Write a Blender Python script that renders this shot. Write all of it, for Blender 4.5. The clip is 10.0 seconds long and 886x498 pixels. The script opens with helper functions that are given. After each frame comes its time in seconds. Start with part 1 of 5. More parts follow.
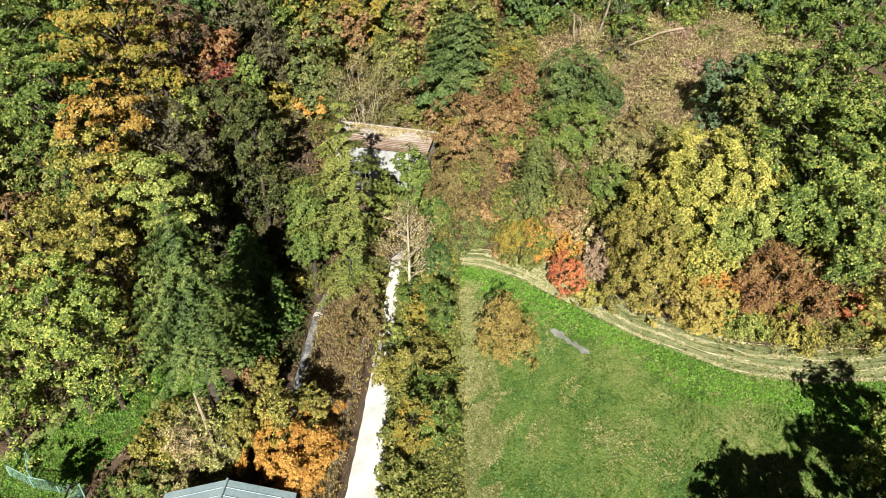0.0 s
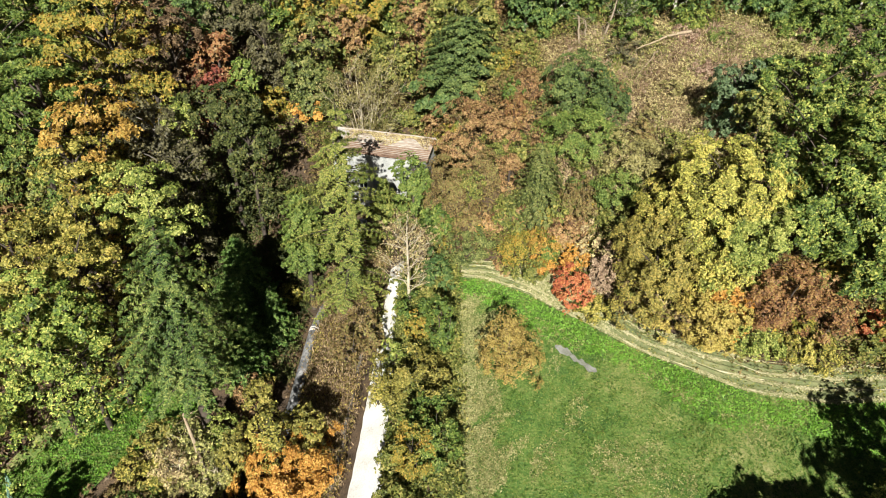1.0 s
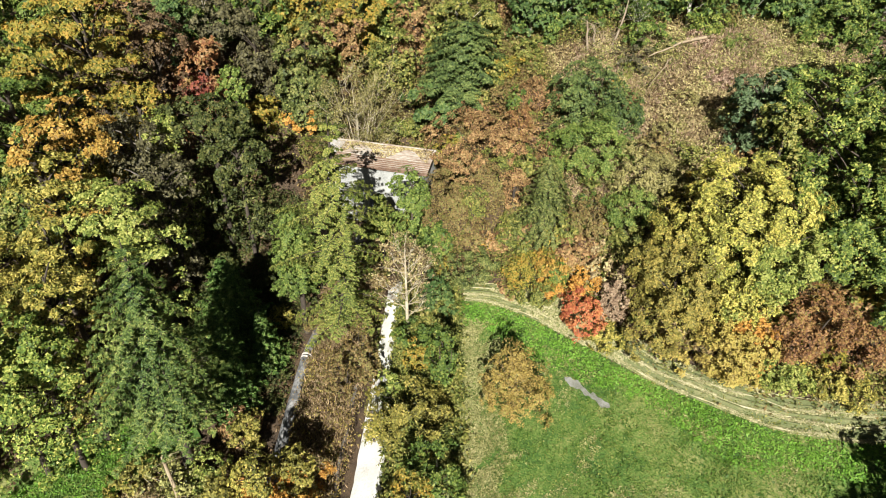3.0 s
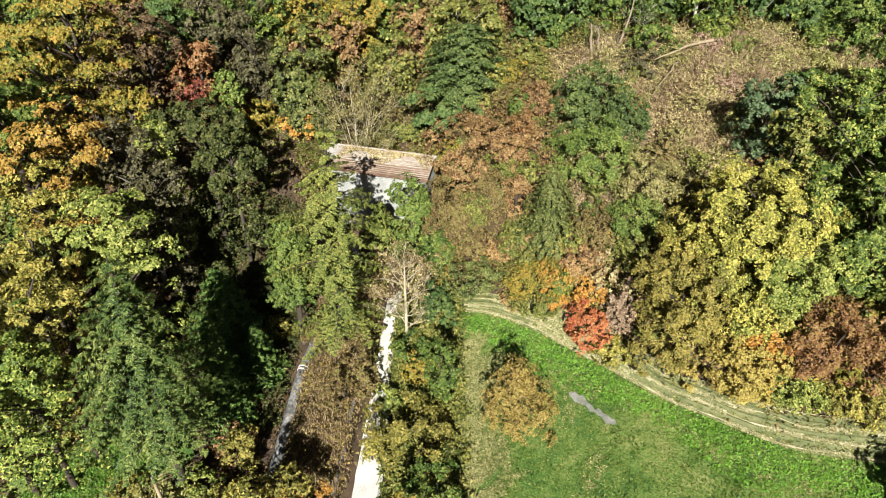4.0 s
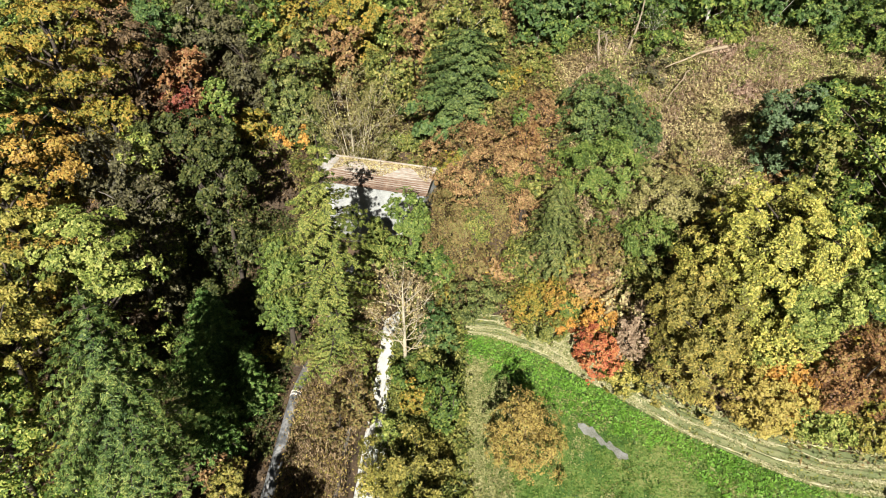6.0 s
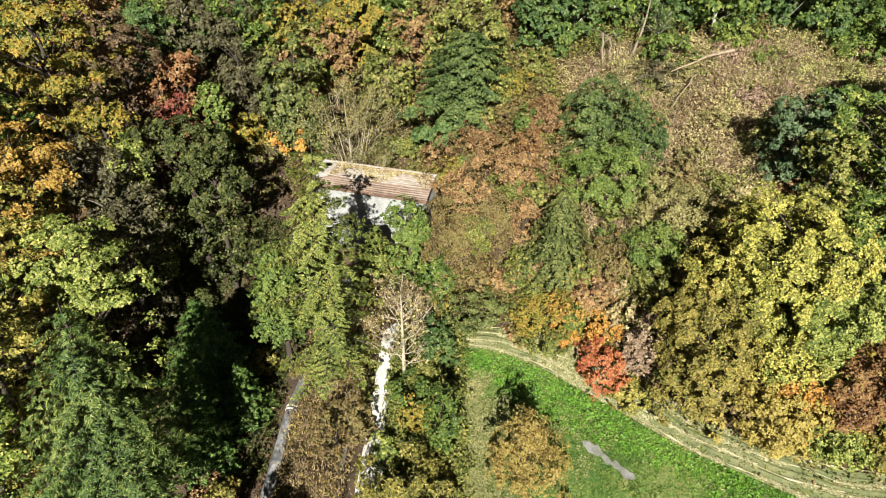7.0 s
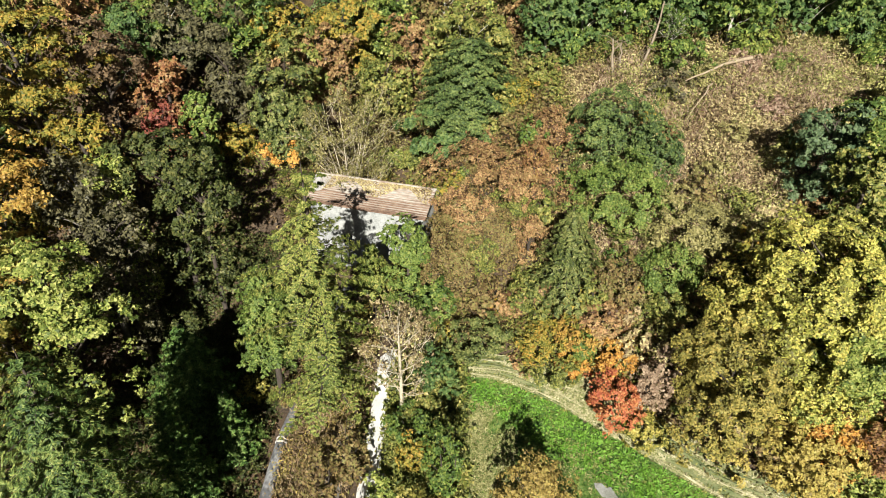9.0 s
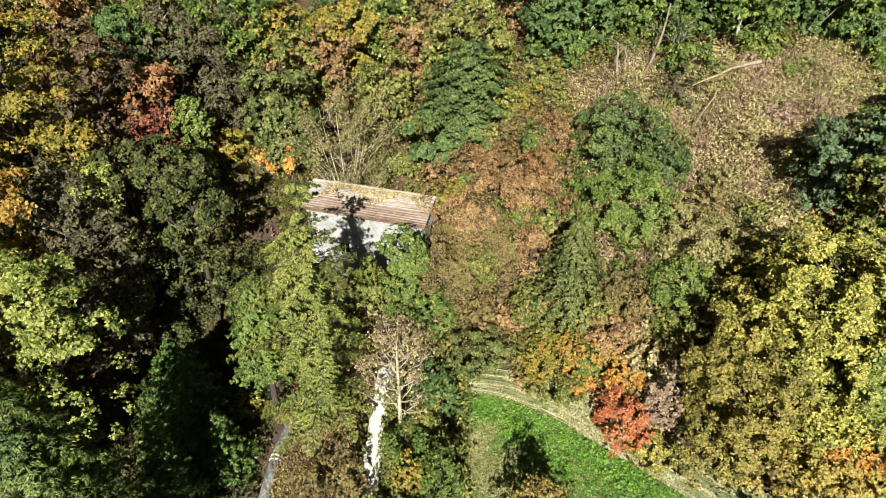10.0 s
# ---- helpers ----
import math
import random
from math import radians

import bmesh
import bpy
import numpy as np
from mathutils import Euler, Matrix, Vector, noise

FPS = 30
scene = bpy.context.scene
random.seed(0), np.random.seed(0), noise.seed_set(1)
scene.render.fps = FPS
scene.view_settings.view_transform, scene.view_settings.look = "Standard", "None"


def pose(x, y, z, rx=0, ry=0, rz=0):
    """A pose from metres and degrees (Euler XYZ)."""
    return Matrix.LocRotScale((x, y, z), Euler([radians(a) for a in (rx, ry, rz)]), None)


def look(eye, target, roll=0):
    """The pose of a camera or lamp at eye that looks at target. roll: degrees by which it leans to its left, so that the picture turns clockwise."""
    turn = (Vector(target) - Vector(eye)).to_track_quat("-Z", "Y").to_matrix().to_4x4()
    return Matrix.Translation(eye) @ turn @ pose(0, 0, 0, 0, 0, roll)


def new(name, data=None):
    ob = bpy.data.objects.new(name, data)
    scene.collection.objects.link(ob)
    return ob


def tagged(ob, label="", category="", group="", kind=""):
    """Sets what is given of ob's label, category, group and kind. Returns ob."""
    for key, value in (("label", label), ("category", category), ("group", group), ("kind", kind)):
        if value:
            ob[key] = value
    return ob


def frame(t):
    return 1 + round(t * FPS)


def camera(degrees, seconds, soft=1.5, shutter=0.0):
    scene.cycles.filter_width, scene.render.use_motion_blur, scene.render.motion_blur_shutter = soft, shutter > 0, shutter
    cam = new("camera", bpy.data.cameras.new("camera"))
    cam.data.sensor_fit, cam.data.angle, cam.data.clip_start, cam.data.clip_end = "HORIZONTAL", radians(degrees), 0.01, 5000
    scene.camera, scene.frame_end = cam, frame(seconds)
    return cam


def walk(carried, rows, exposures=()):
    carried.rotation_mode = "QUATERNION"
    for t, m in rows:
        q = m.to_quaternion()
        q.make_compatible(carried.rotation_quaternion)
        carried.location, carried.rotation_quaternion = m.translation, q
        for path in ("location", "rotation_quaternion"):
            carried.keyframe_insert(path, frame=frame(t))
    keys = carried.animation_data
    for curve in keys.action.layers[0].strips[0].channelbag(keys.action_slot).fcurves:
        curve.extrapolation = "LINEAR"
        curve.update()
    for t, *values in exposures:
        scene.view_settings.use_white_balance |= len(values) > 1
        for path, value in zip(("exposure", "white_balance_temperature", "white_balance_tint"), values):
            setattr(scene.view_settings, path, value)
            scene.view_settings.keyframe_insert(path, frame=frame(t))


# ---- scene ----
cam = camera(75.0, 10.0, soft=0.75)
METRES, EYE, TILT, LEAN, TURN = 16.0, 30.0, -29.6, 0.0, 0.0
ROWS = [
    (0.0, 0.0, 0.0, 0.0, -0.0, 0.0, 0.0),
    (0.5, -0.0, 0.0581, 0.0318, 0.02, 0.01, 0.0),
    (1.0, -0.0014, 0.1136, 0.0635, 0.03, -0.01, 0.01),
    (1.5, -0.004, 0.1662, 0.0938, 0.01, -0.01, 0.02),
    (2.0, -0.0043, 0.2169, 0.1219, 0.04, -0.01, 0.02),
    (2.5, -0.0038, 0.2642, 0.1484, 0.04, -0.02, 0.03),
    (4.0, -0.0037, 0.3897, 0.2214, 0.1, -0.05, 0.05),
    (4.5, -0.0047, 0.4271, 0.2436, 0.08, -0.05, 0.07),
    (5.0, -0.0062, 0.4641, 0.2647, 0.07, -0.04, 0.06),
    (5.5, -0.0075, 0.5013, 0.2866, 0.08, -0.03, 0.06),
    (7.0, -0.0075, 0.6177, 0.354, 0.08, -0.0, 0.06),
    (7.5, -0.0073, 0.6591, 0.3769, 0.09, 0.01, 0.05),
    (8.0, -0.008, 0.7014, 0.4015, 0.08, -0.01, 0.07),
    (8.5, -0.0084, 0.7443, 0.425, 0.09, 0.0, 0.06),
    (9.0, -0.0081, 0.7869, 0.4487, 0.12, -0.0, 0.06),
    (9.5, -0.0074, 0.829, 0.472, 0.12, 0.01, 0.06),
    (10.0, -0.0087, 0.8694, 0.4937, 0.09, 0.01, 0.07),
]
walk(cam, [(t, pose(0, 0, EYE, TILT, LEAN, TURN) @ pose(METRES * x, METRES * y, METRES * z, 90 + pitch, roll, yaw)) for t, x, y, z, yaw, pitch, roll in ROWS])

# ---- light ----
SUN_UP, SUN_FROM = 27.5, 183.0      # degrees above the horizon; compass turn from +y, clockwise
world = bpy.data.worlds.new("sky")
scene.world = world
world.use_nodes = True
wn = world.node_tree.nodes
sky = wn.new("ShaderNodeTexSky")
sky.sky_type, sky.sun_disc = "NISHITA", False
sky.sun_elevation, sky.sun_rotation = radians(SUN_UP), radians(SUN_FROM)
world.node_tree.links.new(sky.outputs[0], wn["Background"].inputs[0])
wn["Background"].inputs[1].default_value = 0.008
a, e = radians(SUN_FROM), radians(SUN_UP)
sun = new("sun", bpy.data.lights.new("sun", "SUN"))
sun.data.energy, sun.data.angle, sun.data.color = 5.0, radians(0.53), (1.0, 0.965, 0.88)
sun.matrix_world = look((200 * math.sin(a) * math.cos(e), 200 * math.cos(a) * math.cos(e), 200 * math.sin(e)), (0, 0, 0))
scene.view_settings.exposure = 0.86


# ---- materials ----
def node_material(name):
    m = bpy.data.materials.new(name)
    m.use_nodes = True
    n = m.node_tree.nodes
    return m, n, m.node_tree.links, n["Principled BSDF"]


def ramp(nodes, cols, spread=(0.0, 1.0)):
    r = nodes.new("ShaderNodeValToRGB")
    el = r.color_ramp.elements
    while len(el) < len(cols):
        el.new(0.5)
    for i, c in enumerate(cols):
        el[i].position = spread[0] + (spread[1] - spread[0]) * i / (len(cols) - 1)
        el[i].color = (*c, 1)
    return r


def leaf_material(name, cols, patch=0.45, through_light=0.09, mix=0.28):
    """Foliage: a tone for every leaf, drifting over the crown in patches."""
    m, n, l, p = node_material(name)
    geo, noi = n.new("ShaderNodeNewGeometry"), n.new("ShaderNodeTexNoise")
    noi.inputs["Scale"].default_value, noi.inputs["Detail"].default_value = patch, 2.0
    l.new(geo.outputs["Position"], noi.inputs["Vector"])
    stretch = n.new("ShaderNodeMapRange")
    stretch.inputs["From Min"].default_value, stretch.inputs["From Max"].default_value = 0.3, 0.7
    l.new(noi.outputs["Fac"], stretch.inputs["Value"])
    blend = n.new("ShaderNodeMix")
    blend.inputs[0].default_value = mix
    l.new(geo.outputs["Random Per Island"], blend.inputs[2])
    l.new(stretch.outputs[0], blend.inputs[3])
    small = n.new("ShaderNodeTexNoise")
    small.inputs["Scale"].default_value, small.inputs["Detail"].default_value = 1.9, 1.5
    l.new(geo.outputs["Position"], small.inputs["Vector"])
    spot = n.new("ShaderNodeMapRange")
    spot.inputs["From Min"].default_value, spot.inputs["From Max"].default_value = 0.32, 0.68
    l.new(small.outputs["Fac"], spot.inputs["Value"])
    tone = n.new("ShaderNodeMix")
    tone.inputs[0].default_value = 0.2
    l.new(blend.outputs[0], tone.inputs[2])
    l.new(spot.outputs[0], tone.inputs[3])
    r = ramp(n, cols, (0.22, 0.8))
    l.new(tone.outputs[0], r.inputs[0])
    l.new(r.outputs[0], p.inputs["Base Color"])
    p.inputs["Roughness"].default_value = 0.55
    p.inputs["Specular IOR Level"].default_value = 0.25
    tr, ms = n.new("ShaderNodeBsdfTranslucent"), n.new("ShaderNodeMixShader")
    l.new(r.outputs[0], tr.inputs[0])
    ms.inputs[0].default_value = through_light
    l.new(p.outputs[0], ms.inputs[1])
    l.new(tr.outputs[0], ms.inputs[2])
    l.new(ms.outputs[0], n["Material Output"].inputs[0])
    return m


def surface_material(name, cols, scale=1.0, fine=12.0, rough=0.85, bump=0.3, metal=0.0, stretch=(1, 1, 1), depth=0.05, vary=0.0):
    """A surface with stains at one scale and grain at another."""
    m, n, l, p = node_material(name)
    tex, mp = n.new("ShaderNodeTexCoord"), n.new("ShaderNodeMapping")
    mp.inputs["Scale"].default_value = stretch
    l.new(tex.outputs["Object"], mp.inputs[0])
    a1, a2 = n.new("ShaderNodeTexNoise"), n.new("ShaderNodeTexNoise")
    for nd, s, d in ((a1, scale, 4.0), (a2, fine, 6.0)):
        nd.inputs["Scale"].default_value, nd.inputs["Detail"].default_value = s, d
        l.new(mp.outputs[0], nd.inputs["Vector"])
    mx = n.new("ShaderNodeMix")
    mx.inputs[0].default_value = 0.45
    l.new(a1.outputs["Fac"], mx.inputs[2])
    l.new(a2.outputs["Fac"], mx.inputs[3])
    r = ramp(n, cols, (0.36, 0.64))
    tone = mx
    if vary:
        # a tone of its own for every piece
        info, off = n.new("ShaderNodeObjectInfo"), n.new("ShaderNodeMapRange")
        off.inputs["To Min"].default_value, off.inputs["To Max"].default_value = -vary, vary
        l.new(info.outputs["Random"], off.inputs["Value"])
        tone = n.new("ShaderNodeMath")
        l.new(mx.outputs[0], tone.inputs[0])
        l.new(off.outputs[0], tone.inputs[1])
    l.new(tone.outputs[0], r.inputs[0])
    l.new(r.outputs[0], p.inputs["Base Color"])
    bp = n.new("ShaderNodeBump")
    bp.inputs["Strength"].default_value, bp.inputs["Distance"].default_value = bump, depth
    l.new(a2.outputs["Fac"], bp.inputs["Height"])
    l.new(bp.outputs[0], p.inputs["Normal"])
    p.inputs["Roughness"].default_value, p.inputs["Metallic"].default_value = rough, metal
    return m


def turf_material(name, cols):
    """Short grass: green and straw in drifts, patches and single tufts."""
    m, n, l, p = node_material(name)
    tex = n.new("ShaderNodeTexCoord")
    total = None
    for size, detail, share in ((0.16, 3.0, 0.5), (0.8, 4.0, 0.3), (7.0, 5.0, 0.35)):
        noi, sc = n.new("ShaderNodeTexNoise"), n.new("ShaderNodeMath")
        noi.inputs["Scale"].default_value, noi.inputs["Detail"].default_value = size, detail
        l.new(tex.outputs["Object"], noi.inputs["Vector"])
        sc.operation = "MULTIPLY_ADD"
        sc.inputs[1].default_value = share
        l.new(noi.outputs["Fac"], sc.inputs[0])
        if total is None:
            sc.inputs[2].default_value = -0.08
        else:
            l.new(total.outputs[0], sc.inputs[2])
        total = sc
    r = ramp(n, cols, (0.36, 0.66))
    l.new(total.outputs[0], r.inputs[0])
    l.new(r.outputs[0], p.inputs["Base Color"])
    bp = n.new("ShaderNodeBump")
    bp.inputs["Strength"].default_value, bp.inputs["Distance"].default_value = 0.8, 0.12
    l.new(noi.outputs["Fac"], bp.inputs["Height"])
    l.new(bp.outputs[0], p.inputs["Normal"])
    p.inputs["Roughness"].default_value = 0.9
    return m


LEAVES = {
    "green": leaf_material("leaf_green", [(0.036, 0.066, 0.014), (0.07, 0.12, 0.022), (0.125, 0.18, 0.034), (0.25, 0.28, 0.066)]),
    "darkgreen": leaf_material("leaf_dark_green", [(0.032, 0.066, 0.02), (0.06, 0.11, 0.03), (0.1, 0.158, 0.044), (0.17, 0.215, 0.062)]),
    "pine": leaf_material("leaf_pine", [(0.045, 0.08, 0.036), (0.095, 0.145, 0.064), (0.165, 0.22, 0.105)]),
    "lime": leaf_material("leaf_lime", [(0.05, 0.08, 0.016), (0.15, 0.195, 0.036), (0.29, 0.325, 0.075), (0.44, 0.44, 0.13)]),
    "yellow": leaf_material("leaf_yellow", [(0.075, 0.085, 0.018), (0.195, 0.19, 0.036), (0.355, 0.31, 0.068), (0.51, 0.42, 0.11)]),
    "brightyellow": leaf_material("leaf_bright_yellow", [(0.42, 0.3, 0.04), (0.58, 0.42, 0.06), (0.55, 0.3, 0.05)]),
    "gold": leaf_material("leaf_gold", [(0.085, 0.098, 0.018), (0.195, 0.185, 0.032), (0.325, 0.255, 0.046), (0.41, 0.245, 0.048)]),
    "orange": leaf_material("leaf_orange", [(0.28, 0.125, 0.025), (0.49, 0.25, 0.052), (0.6, 0.375, 0.095)]),
    "red": leaf_material("leaf_red", [(0.3, 0.07, 0.04), (0.45, 0.15, 0.06), (0.5, 0.26, 0.1)]),
    "rust": leaf_material("leaf_rust", [(0.08, 0.045, 0.024), (0.205, 0.108, 0.05), (0.25, 0.19, 0.072), (0.35, 0.195, 0.086), (0.4, 0.28, 0.125)]),
    "redbrown": leaf_material("leaf_red_brown", [(0.09, 0.045, 0.022), (0.2, 0.1, 0.044), (0.3, 0.165, 0.064), (0.3, 0.22, 0.07)]),
    "brown": leaf_material("leaf_brown", [(0.045, 0.03, 0.014), (0.13, 0.085, 0.035), (0.165, 0.155, 0.048), (0.26, 0.17, 0.072), (0.2, 0.195, 0.06)]),
    "olive": leaf_material("leaf_olive", [(0.055, 0.075, 0.018), (0.12, 0.14, 0.03), (0.21, 0.22, 0.05), (0.34, 0.3, 0.09)]),
    "tan": leaf_material("leaf_tan", [(0.13, 0.09, 0.048), (0.28, 0.208, 0.105), (0.44, 0.355, 0.18), (0.55, 0.49, 0.23)]),
    "pale": leaf_material("leaf_pale_dry", [(0.13, 0.085, 0.052), (0.27, 0.185, 0.12), (0.42, 0.32, 0.21)]),
    "greybrown": leaf_material("leaf_grey_brown", [(0.045, 0.042, 0.021), (0.1, 0.093, 0.045), (0.175, 0.158, 0.076)]),
    "spruce": leaf_material("needle_spruce", [(0.03, 0.062, 0.016), (0.076, 0.13, 0.03), (0.15, 0.21, 0.05), (0.3, 0.33, 0.092)], mix=0.4),
    "larch": leaf_material("needle_larch", [(0.055, 0.085, 0.018), (0.12, 0.158, 0.03), (0.21, 0.24, 0.052), (0.35, 0.335, 0.09)], patch=0.3),
    "grass": leaf_material("blade_grass", [(0.04, 0.09, 0.013), (0.075, 0.145, 0.022), (0.125, 0.19, 0.036), (0.21, 0.24, 0.062)], patch=0.3),
    "lush": leaf_material("blade_lush", [(0.08, 0.185, 0.02), (0.13, 0.275, 0.03), (0.2, 0.36, 0.055)], patch=0.3),
    "hay": leaf_material("blade_hay", [(0.16, 0.19, 0.06), (0.28, 0.28, 0.115), (0.43, 0.4, 0.22), (0.58, 0.53, 0.34)], patch=0.9),
    "midgreen": leaf_material("leaf_mid_green", [(0.045, 0.085, 0.016), (0.13, 0.195, 0.034), (0.265, 0.325, 0.062), (0.48, 0.47, 0.125)]),
    # olive darkened so the gully's deep shade sits in the leaf colour
    "shadeolive": leaf_material("leaf_shade_olive", [(0.026, 0.038, 0.011), (0.052, 0.068, 0.018), (0.088, 0.105, 0.028), (0.15, 0.15, 0.046)]),
    "amber": leaf_material("leaf_amber", [(0.16, 0.12, 0.032), (0.32, 0.25, 0.062), (0.46, 0.36, 0.095), (0.39, 0.35, 0.085)], patch=0.8),
    "cypress": leaf_material("needle_cypress", [(0.035, 0.052, 0.014), (0.085, 0.11, 0.028), (0.155, 0.178, 0.05), (0.24, 0.24, 0.08)], patch=0.6),
    "drybrown": leaf_material("leaf_dry_brown", [(0.1, 0.065, 0.038), (0.22, 0.148, 0.082), (0.35, 0.25, 0.145), (0.46, 0.36, 0.21)], patch=0.8),
    "fir": leaf_material("needle_fir", [(0.04, 0.09, 0.02), (0.085, 0.165, 0.034), (0.145, 0.24, 0.054), (0.22, 0.29, 0.08)], patch=0.3),
    "strawgrass": leaf_material("blade_straw", [(0.13, 0.15, 0.045), (0.22, 0.225, 0.08), (0.31, 0.3, 0.125), (0.4, 0.37, 0.18)], patch=0.5),
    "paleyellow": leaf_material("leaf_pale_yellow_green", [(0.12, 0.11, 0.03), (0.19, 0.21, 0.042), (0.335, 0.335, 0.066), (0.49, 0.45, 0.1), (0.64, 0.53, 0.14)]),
    "goldolive": leaf_material("leaf_golden_olive", [(0.085, 0.08, 0.02), (0.17, 0.165, 0.035), (0.28, 0.25, 0.056), (0.38, 0.31, 0.085)]),
    "leafgreen": leaf_material("leaf_full_green", [(0.035, 0.065, 0.015), (0.1, 0.155, 0.03), (0.2, 0.255, 0.05), (0.41, 0.41, 0.1)]),
    "twiggreen": leaf_material("leaf_thin_olive_tan", [(0.1, 0.09, 0.035), (0.19, 0.175, 0.06), (0.3, 0.27, 0.095), (0.38, 0.34, 0.15)]),
    "ochre": leaf_material("leaf_ochre", [(0.15, 0.11, 0.032), (0.28, 0.205, 0.056), (0.4, 0.295, 0.085), (0.3, 0.275, 0.075)], patch=0.8),
    "darkfir": leaf_material("leaf_blue_green", [(0.034, 0.06, 0.02), (0.072, 0.112, 0.032), (0.12, 0.165, 0.047), (0.195, 0.235, 0.068)], patch=0.3),
    "maple": leaf_material("leaf_maple_gold", [(0.16, 0.095, 0.022), (0.33, 0.2, 0.042), (0.46, 0.28, 0.063), (0.42, 0.33, 0.08)]),
    "feather": leaf_material("leaf_soft_yellow_green", [(0.055, 0.082, 0.015), (0.12, 0.16, 0.028), (0.195, 0.23, 0.044), (0.3, 0.3, 0.075)]),
    "softgreen": leaf_material("needle_soft_green", [(0.05, 0.085, 0.018), (0.1, 0.155, 0.03), (0.165, 0.22, 0.047), (0.25, 0.285, 0.072)], patch=0.3),
    "copper": leaf_material("leaf_copper", [(0.11, 0.045, 0.024), (0.225, 0.095, 0.042), (0.33, 0.165, 0.065), (0.3, 0.2, 0.085)]),
    "pinkbrown": leaf_material("stalk_pink_brown", [(0.12, 0.07, 0.045), (0.25, 0.155, 0.105), (0.38, 0.265, 0.185), (0.5, 0.4, 0.28)], patch=0.6),
    "hayleaf": leaf_material("leaf_pale_yellow_olive", [(0.1, 0.105, 0.032), (0.22, 0.225, 0.066), (0.36, 0.35, 0.115), (0.54, 0.5, 0.2)]),
    "darkred": leaf_material("leaf_dark_red", [(0.11, 0.03, 0.022), (0.22, 0.06, 0.042), (0.32, 0.11, 0.065)]),
    "bronze": leaf_material("leaf_bronze_olive", [(0.09, 0.08, 0.022), (0.18, 0.17, 0.038), (0.29, 0.245, 0.058), (0.4, 0.31, 0.08)]),
    "litter": leaf_material("leaf_litter", [(0.06, 0.04, 0.02), (0.13, 0.085, 0.045), (0.22, 0.15, 0.08)], patch=0.6),
}
bark_brown = surface_material("bark_brown", [(0.035, 0.028, 0.022), (0.09, 0.07, 0.052)], 3.0, 25.0, stretch=(1, 1, 0.3))
bark_grey = surface_material("bark_grey", [(0.1, 0.09, 0.07), (0.2, 0.18, 0.15)], 3.0, 25.0, stretch=(1, 1, 0.4))
bark_pale = surface_material("bark_pale", [(0.3, 0.28, 0.24), (0.5, 0.47, 0.4)], 3.0, 25.0, stretch=(1, 1, 0.4))
bark_light = surface_material("bark_light", [(0.36, 0.31, 0.22), (0.54, 0.48, 0.36)], 3.0, 25.0, stretch=(1, 1, 0.4))
bark_dull = surface_material("bark_dull", [(0.19, 0.15, 0.105), (0.33, 0.27, 0.19)], 3.0, 25.0, stretch=(1, 1, 0.4))
bark_tan = surface_material("bark_tan", [(0.25, 0.19, 0.12), (0.4, 0.32, 0.22)], 3.0, 25.0, stretch=(1, 1, 0.4))
meadow_soil = turf_material("meadow_turf", [(0.03, 0.078, 0.012), (0.06, 0.13, 0.02), (0.115, 0.185, 0.034), (0.21, 0.235, 0.07), (0.31, 0.3, 0.12)])
forest_soil = surface_material("forest_floor", [(0.04, 0.028, 0.018), (0.09, 0.06, 0.035), (0.15, 0.1, 0.055)], 0.6, 9.0, bump=0.8, depth=0.1)
hay_soil = surface_material("mown_hay_bank", [(0.08, 0.105, 0.035), (0.13, 0.147, 0.058), (0.195, 0.195, 0.088)], 0.9, 9.0, bump=0.7, depth=0.06, stretch=(1, 2, 1))
concrete = surface_material("pale_concrete", [(0.5, 0.49, 0.46), (0.66, 0.65, 0.62), (0.76, 0.75, 0.72)], 0.7, 9.0, bump=0.2)
dark_concrete = surface_material("weathered_concrete", [(0.08, 0.07, 0.06), (0.15, 0.135, 0.115), (0.23, 0.21, 0.18)], 0.9, 9.0, bump=0.4)
gravel = surface_material("bare_gravel", [(0.14, 0.15, 0.11), (0.24, 0.24, 0.215), (0.36, 0.36, 0.345)], 1.2, 14.0, bump=0.6)
pipe_metal = surface_material("painted_grey_steel", [(0.06, 0.062, 0.065), (0.15, 0.153, 0.156), (0.38, 0.38, 0.375)], 1.1, 4.0, rough=0.6, bump=0.1, metal=0.0)
band_metal = surface_material("pale_pipe_band", [(0.5, 0.48, 0.46), (0.66, 0.63, 0.6)], 2.0, 12.0, rough=0.5, bump=0.1)
whitewash = surface_material("whitewashed_plaster", [(0.2, 0.205, 0.195), (0.35, 0.36, 0.345), (0.48, 0.48, 0.46)], 0.8, 7.0, bump=0.25)
roof_tile = surface_material("weathered_roof_sheet", [(0.17, 0.11, 0.078), (0.28, 0.215, 0.165), (0.37, 0.315, 0.26), (0.45, 0.42, 0.375)], 0.7, 5.0, bump=0.3, stretch=(0.4, 1.4, 1), vary=0.07)
rust_tile = surface_material("rusty_roof_sheet", [(0.11, 0.065, 0.045), (0.2, 0.125, 0.085), (0.3, 0.215, 0.155)], 0.8, 6.0, bump=0.3, vary=0.08)
blue_sheet = surface_material("pale_blue_roof_steel", [(0.23, 0.335, 0.365), (0.32, 0.43, 0.46), (0.39, 0.485, 0.51)], 0.6, 5.0, rough=0.5, bump=0.05)
shed_wall = surface_material("dark_timber", [(0.05, 0.035, 0.025), (0.1, 0.07, 0.05)], 1.0, 9.0, stretch=(4, 4, 0.5))
fence_paint = surface_material("pale_green_paint", [(0.16, 0.33, 0.25), (0.3, 0.46, 0.38)], 2.0, 14.0, rough=0.5, bump=0.1)
dark_glass, _n, _l, _p = node_material("dark_window_glass")
